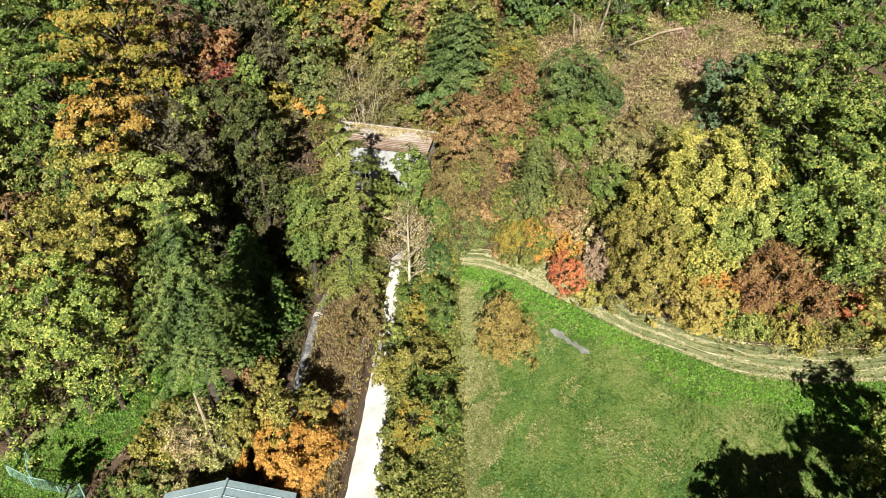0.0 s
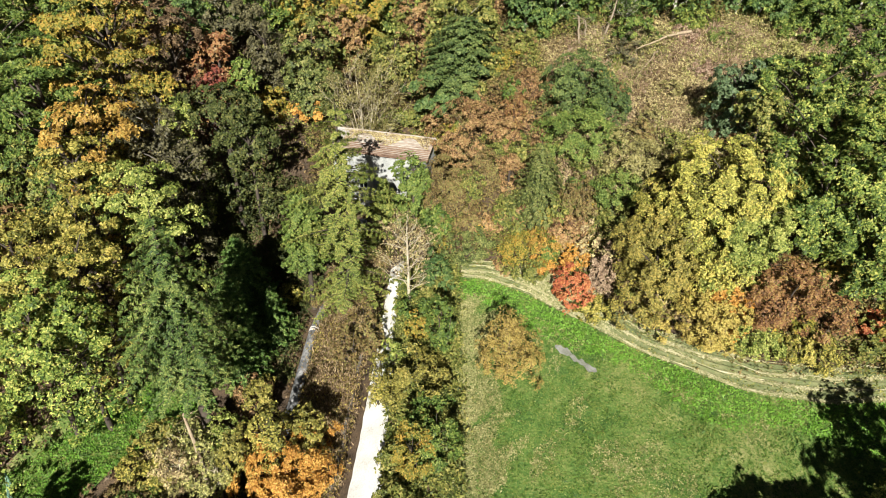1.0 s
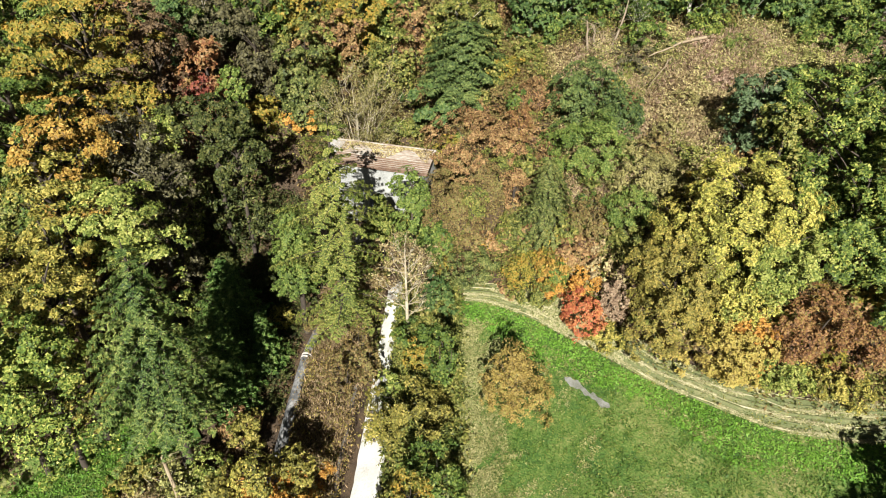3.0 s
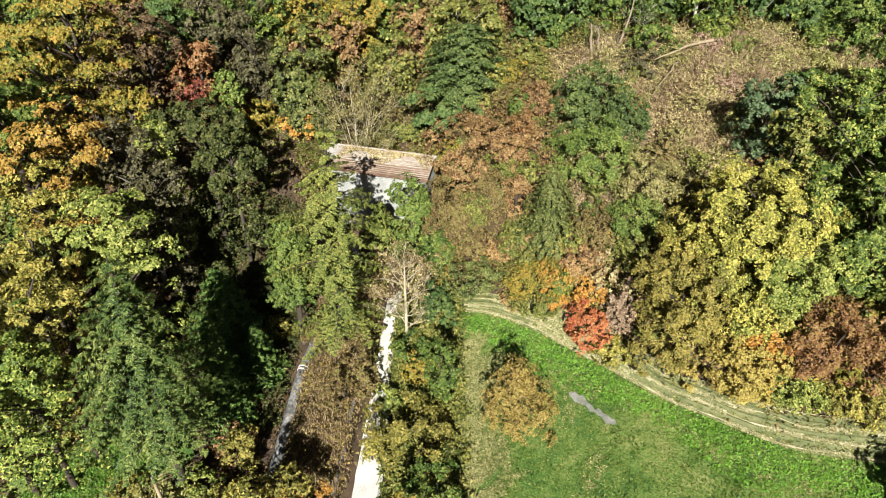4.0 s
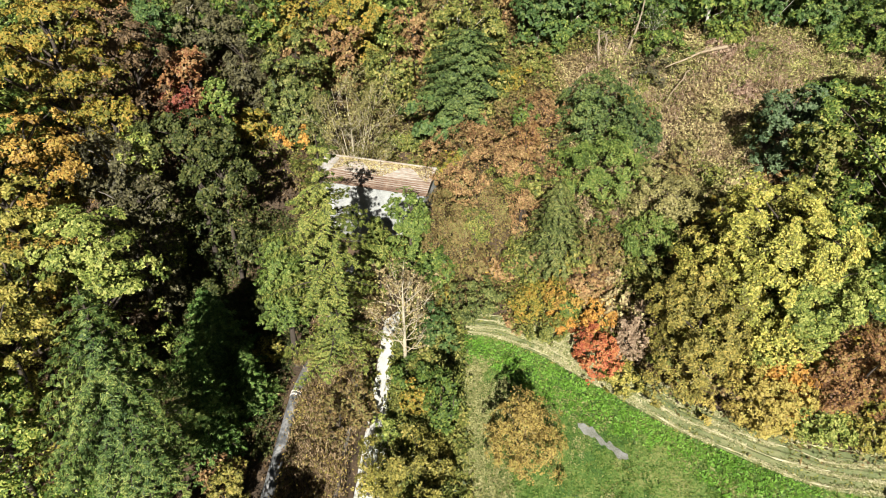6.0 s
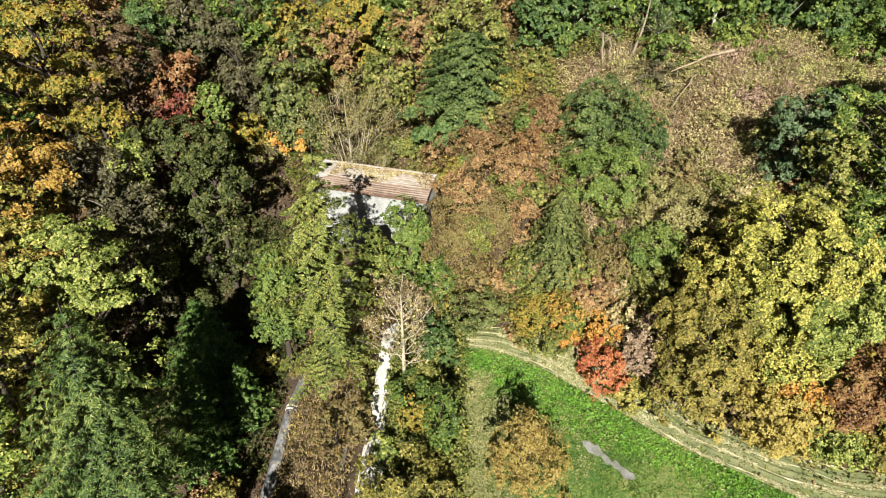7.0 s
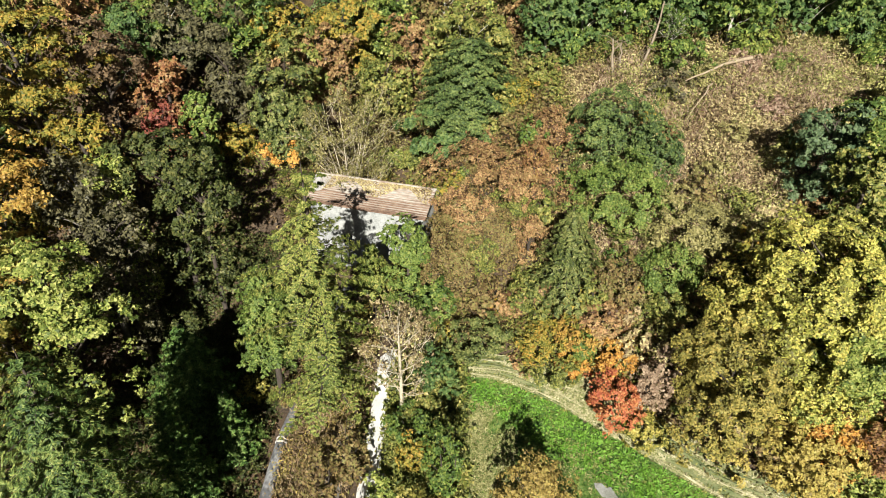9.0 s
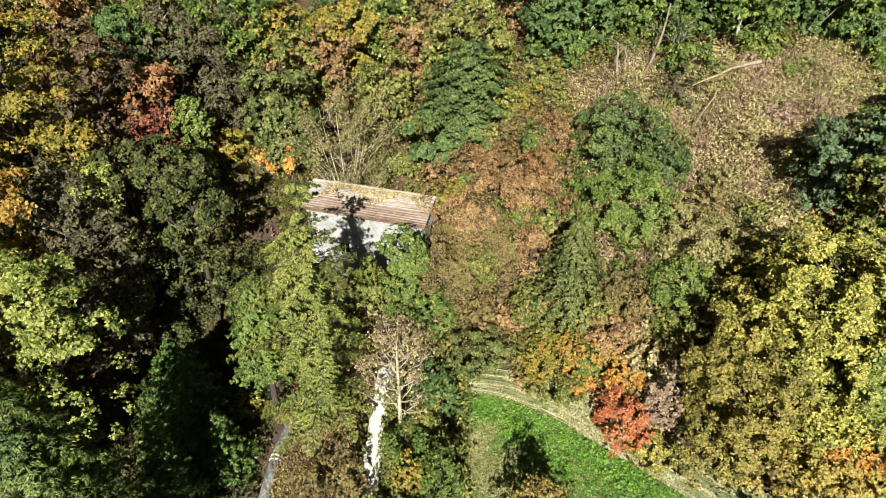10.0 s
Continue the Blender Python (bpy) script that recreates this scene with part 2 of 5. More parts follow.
_p.inputs["Base Color"].default_value, _p.inputs["Roughness"].default_value = (0.02, 0.024, 0.03, 1), 0.12
grey_paint = surface_material("grey_door_paint", [(0.2, 0.22, 0.26), (0.32, 0.34, 0.38)], 1.0, 9.0, bump=0.1)
pale_sheet = surface_material("weathered_pale_sheet", [(0.24, 0.21, 0.19), (0.34, 0.32, 0.3), (0.44, 0.43, 0.42)], 1.6, 8.0, bump=0.3)
white_paint = surface_material("white_frame_paint", [(0.6, 0.6, 0.58), (0.75, 0.75, 0.72)], 2.0, 9.0, bump=0.1)


# ---- mesh building ----
def array_mesh(name, verts, faces):
    """A mesh from arrays; all its faces have the same number of corners."""
    me = bpy.data.meshes.new(name)
    me.vertices.add(len(verts))
    me.vertices.foreach_set("co", np.ascontiguousarray(verts, dtype=np.float32).ravel())
    me.loops.add(faces.size)
    me.loops.foreach_set("vertex_index", np.ascontiguousarray(faces, dtype=np.int32).ravel())
    me.polygons.add(len(faces))
    me.polygons.foreach_set("loop_start", np.arange(0, faces.size, faces.shape[1], dtype=np.int32))
    me.update(calc_edges=True)
    return me


def mesh_part(name, me, material, parent=None, label=""):
    me.materials.append(material)
    ob = new(name, me)
    if parent is not None:
        ob.parent = parent
    return tagged(ob, label) if label else ob


def part(name, bm, material, parent=None, label=""):
    me = bpy.data.meshes.new(name)
    bmesh.ops.recalc_face_normals(bm, faces=bm.faces[:])
    bm.to_mesh(me)
    bm.free()
    return mesh_part(name, me, material, parent, label)


def unit(v):
    return v / np.maximum(np.linalg.norm(v, axis=-1, keepdims=True), 1e-9)


def leaf_blades(rng, pos, nrm, length, width, along=None):
    """One small pointed leaf at every place."""
    n = len(pos)
    rnd = rng.normal(size=(n, 3)) if along is None else along
    nrm = unit(nrm)
    t = unit(rnd - nrm * (rnd * nrm).sum(1, keepdims=True))
    b = np.cross(nrm, t)
    length, width = np.broadcast_to(length, n)[:, None], np.broadcast_to(width, n)[:, None]
    bend = nrm * length * 0.12
    v = np.stack([pos - t * length * 0.42 + b * width * 0.6, pos - t * length * 0.42 - b * width * 0.6, pos + t * length * 0.5 + bend], axis=1)
    return v.reshape(-1, 3), np.arange(3 * n).reshape(n, 3)


def tube(points, radii, sides=6):
    """A tapered round limb along a line of points."""
    pts = np.asarray(points, float)
    rad = np.asarray(radii, float)
    tan = unit(np.gradient(pts, axis=0))
    ref = np.where(np.abs(tan[:, 2:3]) > 0.9, np.array([[1.0, 0, 0]]), np.array([[0, 0, 1.0]]))
    u = unit(np.cross(tan, ref))
    w = np.cross(tan, u)
    ang = np.arange(sides) * 2 * math.pi / sides
    v = pts[:, None] + rad[:, None, None] * (u[:, None] * np.cos(ang)[None, :, None] + w[:, None] * np.sin(ang)[None, :, None])
    k = len(pts)
    i, j = np.meshgrid(np.arange(k - 1), np.arange(sides), indexing="ij")
    i, j = i.ravel(), j.ravel()
    f = np.stack([i * sides + j, i * sides + (j + 1) % sides, (i + 1) * sides + (j + 1) % sides, (i + 1) * sides + j], axis=1)
    return v.reshape(-1, 3), f


def gather(pieces):
    vs, fs, at = [], [], 0
    for v, f in pieces:
        vs.append(v)
        fs.append(f + at)
        at += len(v)
    return np.concatenate(vs), np.concatenate(fs)


def box(bm, x0, x1, y0, y1, z0, z1):
    m = Matrix.LocRotScale(((x0 + x1) / 2, (y0 + y1) / 2, (z0 + z1) / 2), None, (x1 - x0, y1 - y0, z1 - z0))
    return bmesh.ops.create_cube(bm, size=1, matrix=m)


# ---- the lie of the land ----
EDGE_X = [-60, -22, -8, 1.0, 4.3, 7.6, 10.6, 14.2, 18.1, 21.7, 25.6, 28.8, 33, 60]
EDGE_Y = [50, 47, 44.5, 44.3, 43.7, 41.7, 39.5, 36.8, 34.65, 32.9, 32.0, 31.9, 32.3, 36]


def smooth(v, lo, hi):
    t = np.clip((np.asarray(v, float) - lo) / (hi - lo), 0, 1)
    return t * t * (3 - 2 * t)


def edge(x):
    """Where the meadow ends and the hillside begins."""
    return sum(np.interp(np.asarray(x, float) + d, EDGE_X, EDGE_Y) for d in (-1.6, -0.8, 0, 0.8, 1.6)) / 5


def bumps(x, y):
    return 0.16 * np.sin(0.61 * x + 1.3) * np.sin(0.53 * y) + 0.09 * np.sin(1.37 * x - 0.8 * y) + 0.05 * np.sin(2.9 * x + 2.1 * y)


def ground(x, y):
    x, y = np.asarray(x, float), np.asarray(y, float)
    yb = edge(x)
    s = np.clip(y - yb, 0, 140)
    z = 1.2 + 0.23 * (np.clip(y, -60, None) - np.clip(y - yb, 0, None) - 35)
    z = z - 5.0 * (1 - smooth(x, -11, 1.5))
    hill = 0.8 * np.minimum(s, 14) + 0.5 * np.clip(s - 14, 0, None)
    gully = 0.3 * np.minimum(s, 13) + 0.6 * np.clip(s - 13, 0, None)
    w = smooth(x, -3, 9)
    z = z + w * hill + (1 - w) * gully
    z = z + 0.28 * np.clip(-20 - x, 0, 60) * smooth(y, 5, 40)
    z = z + (1 - smooth(x, -17, -9)) * 0.45 * np.clip(s - 2, 0, 17)
    return z + bumps(x, y) * (0.35 + 0.65 * smooth(s, 0, 3))


def grid_mesh(name, xs, ys, lift=0.0):
    gx, gy = np.meshgrid(xs, ys, indexing="ij")
    v = np.stack([gx, gy, ground(gx, gy) + lift], axis=-1).reshape(-1, 3)
    i, j = np.meshgrid(np.arange(len(xs) - 1), np.arange(len(ys) - 1), indexing="ij")
    i, j, k = i.ravel(), j.ravel(), len(ys)
    return array_mesh(name, v, np.stack([i * k + j, (i + 1) * k + j, (i + 1) * k + j + 1, i * k + j + 1], axis=1))


far = np.array([70, 85, 105, 140, 200, 300, 500, 900, 1600.0])
xs = np.concatenate([-far[::-1], np.arange(-60, 0, 1.1), np.arange(0, 36, 0.6), np.arange(36, 60.1, 1.1), far])
ys = np.concatenate([-far[::-1], np.arange(-55, 29, 1.2), np.arange(29, 48, 0.5), np.arange(48, 120.1, 1.1), far[2:] + 25])
tagged(mesh_part("ground", grid_mesh("ground", xs, ys), forest_soil), "brown forest floor of soil and fallen leaves on a hillside", "ground", kind="structure")


def sheet(name, us, vs, place, material, label, category):
    """A surface laid on the land: place(u, v) gives x, y and height above the ground."""
    gu, gv = np.meshgrid(us, vs, indexing="ij")
    x, y, h = place(gu, gv)
    v = np.stack([x, y, ground(x, y) + h], axis=-1).reshape(-1, 3)
    i, j = np.meshgrid(np.arange(len(us) - 1), np.arange(len(vs) - 1), indexing="ij")
    i, j, k = i.ravel(), j.ravel(), len(vs)
    me = array_mesh(name, v, np.stack([i * k + j, (i + 1) * k + j, (i + 1) * k + j + 1, i * k + j + 1], axis=1))
    return tagged(mesh_part(name, me, material), label, category, kind="structure")


def meadow_side(y):
    return 0.5 + 0.35 * np.sin(0.5 * y) + 0.2 * np.sin(1.3 * y + 1)


sheet("meadow", np.linspace(0, 1, 90) ** 1.3, np.linspace(0, 1, 90),
      lambda u, v: (meadow_side(4 + v * 40) + u * 60, 4 + (edge(meadow_side(4 + v * 40) + u * 60) - 4) * v, 0.08 + 0 * u), meadow_soil,
      "sloping green meadow of short patchy grass", "meadow")


# pale mown ledges, one above another, along the meadow's upper edge
def ledge_wide(x):
    return 1.5 + 0.9 * np.exp(-((x - 12) / 3.5) ** 2) + 0.4 * smooth(x, 14, 22)


def ledge(u, v):
    x = 1.6 + u * 42
    wide = ledge_wide(x)
    step = np.abs((v * 4) % 1 - 0.2)
    return x, edge(x) - 0.1 + v * wide, 0.13 + 0.1 * np.exp(-(step / 0.16) ** 2)


straw = surface_material("pale_straw", [(0.22, 0.21, 0.1), (0.36, 0.335, 0.19), (0.52, 0.48, 0.32)], 1.1, 9.0, bump=0.6, depth=0.05)
for row in range(4):
    sheet("hay_row", np.linspace(0, 1, 420), np.linspace(-1, 1, 3),
          lambda u, v: (1.6 + u * 42, edge(1.6 + u * 42) + 0.02 + ledge_wide(1.6 + u * 42) * (row * 0.31 + 0.03 * np.sin(1.1 * (1.6 + u * 42) + 2 * row)) + v * np.clip(0.028 + 0.02 * np.sin(67 * u + 2 * row) + 0.02 * np.sin(171 * u + row) + 0.012 * np.sin(431 * u), 0.002, 1), 0.24 + 0.05 * (1 - v * v)), straw,
          "thin broken row of raked pale hay along the terraced bank", "hay row")
sheet("dry_grass_patch", np.linspace(0, 1, 40), np.linspace(0, 1, 24),
      lambda u, v: (6.4 + u * 6.6, edge(6.4 + u * 6.6) + 0.15 + v * (0.6 + 2.3 * np.sin(math.pi * np.clip(u * 0.9 + 0.1, 0, 1)) + 0.25 * np.sin(17 * u)), 0.17 + 0 * u), straw,
      "patch of pale trampled dry grass round red shrubs", "dry grass")
sheet("hay_bank", np.linspace(0, 1, 120), np.linspace(0, 1, 41), ledge, hay_soil, "terraced bank of pale dry mown grass edging the meadow", "grass bank")


def track_x(y):
    return np.interp(y, [0, 22, 30, 36, 47, 56], [-6.6, -5.4, -5.15, -4.85, -4.3, -4.1])


def track_w(y):
    return np.interp(y, [22, 26, 31, 36, 48], [3.4, 2.9, 2.15, 1.85, 1.3]) + 0.03 * np.sin(2.3 * y) + 0.04 * np.sin(5.1 * y + 1)


sheet("track", np.linspace(0, 1, 9), np.linspace(5, 48, 240),
      lambda u, v: (track_x(v) + (u - 0.5) * track_w(v), v, 0.07 + 0.02 * np.sin(3 * v + 4 * u)), concrete,
      "narrow bleached concrete track climbing to the house", "track")
sheet("gravel_patch", np.linspace(0, 1, 40), np.linspace(-1, 1, 9),
      lambda u, v: (8.5 + u * 2.75, 36.6 - u * 2.0 + 0.12 * np.sin(6 * u) + v * 0.4 * (1 + 0.4 * np.sin(7 * u + 1) + 0.28 * np.sin(19 * u + v) + 0.22 * np.sin(37 * u + 2 * v)) * np.sin(math.pi * np.clip(u, 0.03, 0.97)) ** 0.5, 0.17 + 0 * u), gravel,
      "bare grey gravel patch worn into the meadow", "gravel patch")

# retaining wall on the uphill side of the track
bm = bmesh.new()
wy = np.linspace(18, 44, 27)
rings = []
for yy in wy:
    xx = float(track_x(yy)) - 0.5 * float(track_w(yy)) - 1.15
    zz = float(ground(xx, yy))
    rings.append([bm.verts.new((xx + dx, yy, zz + dz)) for dx, dz in ((-0.14, -0.4), (0.14, -0.4), (0.12, 0.95), (-0.12, 0.95))])
for r0, r1 in zip(rings, rings[1:]):
    for q in range(4):
        bm.faces.new((r0[q], r0[(q + 1) % 4], r1[(q + 1) % 4], r1[q]))
bm.faces.new(rings[0])
bm.faces.new(rings[-1][::-1])
tagged(part("retaining_wall", bm, dark_concrete), "low weathered concrete retaining wall beside the track", "wall", kind="structure")


# ---- trees ----
def rooted(name, x, y, label, category, group=""):
    root = new(name)
    root.location = (x, y, float(ground(x, y)) - 0.05)
    return tagged(root, label, category, group)


def lumpy(rng, d):
    """An uneven radius round a crown, by direction."""
    k, ph = rng.normal(size=(5, 3)) * 2.2, rng.uniform(0, 6.3, 5)
    return 1 + 0.16 * np.sin(d @ k.T + ph).sum(1)


def crown_leaves(rng, centre, radii, leaf, fill, flat=0.5, lean=0.75, dense=1.0, tier=0.0):
    """Leaves of a crown: boughs spaced over its outside, each a dome of flat sprays, with gaps between them. Returns the blades and the boughs' ends."""
    r = float(radii[0])
    bs = float(np.clip(0.33 * r, 0.42, 0.95))
    area = r * r + 1.2 * r * radii[2]
    nb = int(max(9, 1.42 * dense * area / (bs * bs)))
    k = np.arange(nb)
    dz = 1 - 1.62 * (k + 0.2 + 0.6 * rng.random(nb)) / nb
    az = 2.39996 * k + rng.normal(size=nb) * 0.25
    flatr = np.sqrt(np.clip(1 - dz * dz, 0, 1))
    d = np.stack([flatr * np.cos(az), flatr * np.sin(az), dz], axis=1)
    low = 1 - 0.4 / dense
    depth = low + (0.96 - low) * rng.random(nb) ** 0.55
    c = centre + d * radii * (depth * lumpy(rng, d))[:, None]
    if tier:
        floor_z = np.round((c[:, 2] + 0.25 * np.sin(az)) / tier) * tier
        c[:, 2] += 0.85 * (floor_z - c[:, 2])
    ns = 11
    size = rng.uniform(0.6, 1.25, nb)
    so = unit(rng.normal(size=(nb, ns, 3)) + 0.55 * d[:, None]) * (rng.random((nb, ns, 1)) ** 0.4) * (bs * size)[:, None, None]
    so[..., 2] = so[..., 2] * (0.2 if tier else 0.35 + 0.6 * flat) - (0.22 if tier else 0.3) * (so[..., 0] ** 2 + so[..., 1] ** 2) / bs
    sc = (c[:, None] + so).reshape(-1, 3)
    sd = np.repeat(d, ns, axis=0)
    sn = unit(np.array([-0.04, -0.34, 0.68]) + lean * sd + 0.55 * unit(so.reshape(-1, 3)) + rng.normal(size=(nb * ns, 3)) * 0.22)
    ss = float(np.clip(0.38 * bs, 0.19, 0.34)) * rng.uniform(0.55, 1.4, nb * ns)
    nl = max(4, int(round(13.5 * fill * area / (leaf * leaf) / (nb * ns))))
    o = unit(rng.normal(size=(nb * ns, nl, 3))) * (rng.random((nb * ns, nl, 1)) ** 0.45) * ss[:, None, None]
    o -= sn[:, None] * ((o * sn[:, None]).sum(2, keepdims=True) * (1 - 0.55 * flat))
    pos = (sc[:, None] + o).reshape(-1, 3)
    nrm = np.repeat(sn, nl, axis=0) + rng.normal(size=(nb * ns * nl, 3)) * 0.5
    inner = centre + unit(rng.normal(size=(nb * ns * nl // 40, 3))) * radii * rng.uniform(0.3, 0.68, (nb * ns * nl // 40, 1))
    thin = (np.repeat(sd[:, 1], nl) < 0.25) | (rng.random(len(pos)) < 0.45)
    pos, nrm = np.concatenate([pos[thin], inner]), np.concatenate([nrm[thin], rng.normal(size=inner.shape) + [0, 0, 0.5]])
    n = len(pos)
    s = leaf * rng.uniform(0.65, 1.4, n)
    return leaf_blades(rng, pos, nrm, s * 1.25, s * 0.85), c


def limb(rng, start, end, r0, r1, sag=0.1, k=6):
    t = np.linspace(0, 1, k)[:, None]
    start, end = np.asarray(start, float), np.asarray(end, float)
    L = np.linalg.norm(end - start)
    p = start + (end - start) * t + np.array([0, 0, 1.0]) * (sag * L * np.sin(math.pi * t)) + rng.normal(size=(k, 3)) * 0.03 * L * np.sin(math.pi * t)
    return tube(p, r0 + (r1 - r0) * t[:, 0], 4)


SEED = [10]


def fresh():
    SEED[0] += 1
    return np.random.default_rng(SEED[0])


def broadleaf(x, y, zc, r, rz, pal, label, name="broadleaf_tree", leaf=0.2, fill=1.0, bark=None, flat=0.5, twigs=0, dense=1.0, tier=0.0, skirt=0.7, group="", lobes=()):
    """A broad-leaved tree or shrub with its crown's middle at height zc, its radius r and half height rz; lobes are further parts of the crown, each dx, dy, height, radius and half height."""
    rng = fresh()
    leaf = (1.02 if name == "shrub" else 1.22) * min(leaf, 0.2)
    root = rooted(name, x, y, label, "shrub" if name == "shrub" else "tree", group)
    z0 = root.location.z
    c = np.array([0, 0, max(zc - z0, 0.3 * rz)])
    (v, f), clumps = crown_leaves(rng, c, np.array([r, r, rz]), leaf, fill, flat, dense=dense, tier=tier)
    for dx, dy, lz, lr, lrz in lobes:
        more, ends = crown_leaves(rng, np.array([dx, dy, lz - z0]), np.array([lr, lr, lrz]), leaf, fill, flat, dense=dense, tier=tier)
        v, f = gather([(v, f), more])
        clumps = np.concatenate([clumps, ends])
    h = c[2]
    if skirt and h - 0.5 * rz > 0.8:
        low, _ = crown_leaves(rng, np.array([0, 0, 0.5 * h]), np.array([0.86 * r, 0.86 * r, 0.55 * h]), leaf, fill * skirt, flat, dense=dense, tier=tier)
        v, f = gather([(v, f), low])
    v[:, 2] = np.maximum(v[:, 2], -0.4)
    tr = max(0.04, 0.017 * (h + rz))
    pieces = []
    stems = 1 if name != "shrub" else 3
    for q in range(stems):
        off = rng.normal(size=2) * (0.0 if stems == 1 else 0.35 * r)
        pts = [(off[0] * 0.3, off[1] * 0.3, 0), (off[0] * 0.6 + rng.normal() * 0.1, off[1] * 0.6, 0.5 * h), (off[0], off[1], h), (off[0] * 1.2, off[1] * 1.2, h + 0.5 * rz)]
        pieces.append(tube(pts, [tr, tr * 0.8, tr * 0.55, tr * 0.15], 7))
    for q in rng.choice(len(clumps), min(len(clumps), (14 if r > 1.7 else 4) + twigs), replace=False):
        e = clumps[q]
        start = np.array([0, 0, np.clip(e[2] - 0.9 * np.hypot(e[0], e[1]), 0.25 * h, h + 0.3 * rz)])
        pieces.append(limb(rng, start, e, tr * 0.42, tr * 0.08, 0.06, 5))
    tv, tf = gather(pieces)
    mesh_part("trunk", array_mesh("trunk", tv, tf), bark or bark_brown, root)
    mesh_part("crown", array_mesh("crown", v, f), LEAVES[pal], root)
    return root


def conifer(x, y, ztop, r, pal, label, name="spruce_tree", droop=0.35, needle=0.3, levels=34, density=1.0, start=0.08, power=0.85, bark=None, width=0.24, wild=0.15, boughs=9, lean_to=(0.0, 0.0), fan=0.42):
    """A needle tree: whorls of boughs, each carrying sprays of needles."""
    rng = fresh()
    root = rooted(name, x, y, label, "tree")
    H = ztop - root.location.z
    pieces = [tube([(0, 0, 0), (0.05, 0, 0.4 * H), (0, 0.05, 0.8 * H), (0, 0, H)], [0.022 * H, 0.016 * H, 0.007 * H, 0.02], 8)]
    pos, nrm, al, ln = [], [], [], []
    for q in range(levels):
        hq = start + (0.99 - start) * (q + rng.random() * 0.35) / levels
        reach = r * (1 - hq) ** power * (1 if hq > start + 0.1 else 0.75)
        turn, count = rng.uniform(0, 2 * math.pi), boughs if hq < 0.85 else 6
        for w in range(count):
            an = turn + 2 * math.pi * (w + rng.uniform(-0.3, 0.3)) / count
            L = max(0.25, reach * rng.uniform(1 - wild * 2.2, 1 + wild) * (1 + lean_to[0] * math.cos(an) + lean_to[1] * math.sin(an)))
            d = np.array([math.cos(an), math.sin(an), 0])
            k = np.linspace(0, 1, 6)
            line = np.stack([d[0] * L * k, d[1] * L * k, H * hq + L * (0.12 * k - droop * k ** 1.8)], axis=1)
            if L > 0.8:
                pieces.append(tube(line[:5], np.linspace(0.006 * H * (1 - hq) + 0.012, 0.008, 5), 4))
            twigs = max(3, int(4.5 * L))
            n = int(density * 15 * (twigs + 2))
            which = rng.integers(0, twigs, n)
            at = (0.15 + 0.85 * (np.arange(twigs) + rng.random(twigs)) / twigs)[which]
            arm = (np.where(np.arange(twigs) % 2, 1.0, -1.0) * rng.uniform(0.5, 1.1, twigs))[which] * fan * L * (1.12 - at)
            out = rng.random(n) ** 0.8
            side = arm * out
            t = np.clip(at + 0.16 * out * np.abs(arm) / L, 0, 1.05)
            px = np.interp(t, k, line[:, 0]) - d[1] * side + rng.normal(size=n) * 0.05
            py = np.interp(t, k, line[:, 1]) + d[0] * side + rng.normal(size=n) * 0.05
            pz = np.interp(t, k, line[:, 2]) - np.abs(side) * 0.3 + rng.normal(size=n) * 0.05
            pos.append(np.stack([px, py, pz], axis=1))
            nrm.append(np.stack([d[0] * 0.7 + rng.normal(size=n) * 0.35, d[1] * 0.7 + rng.normal(size=n) * 0.35, 0.7 + rng.normal(size=n) * 0.25], axis=1))
            al.append(np.stack([d[0] - d[1] * np.sign(side) * 1.2, d[1] + d[0] * np.sign(side) * 1.2, -0.5 + 0 * side], axis=1) + rng.normal(size=(n, 3)) * 0.45)
            ln.append(rng.uniform(0.7, 1.3, n))
    ln = np.concatenate(ln) * needle
    v, f = leaf_blades(rng, np.concatenate(pos), np.concatenate(nrm), ln, ln * width * 1.4, np.concatenate(al))
    tv, tf = gather(pieces)
    mesh_part("trunk", array_mesh("trunk", tv, tf), bark or bark_brown, root)
    mesh_part("crown", array_mesh("crown", v, f), LEAVES[pal], root)
    return root


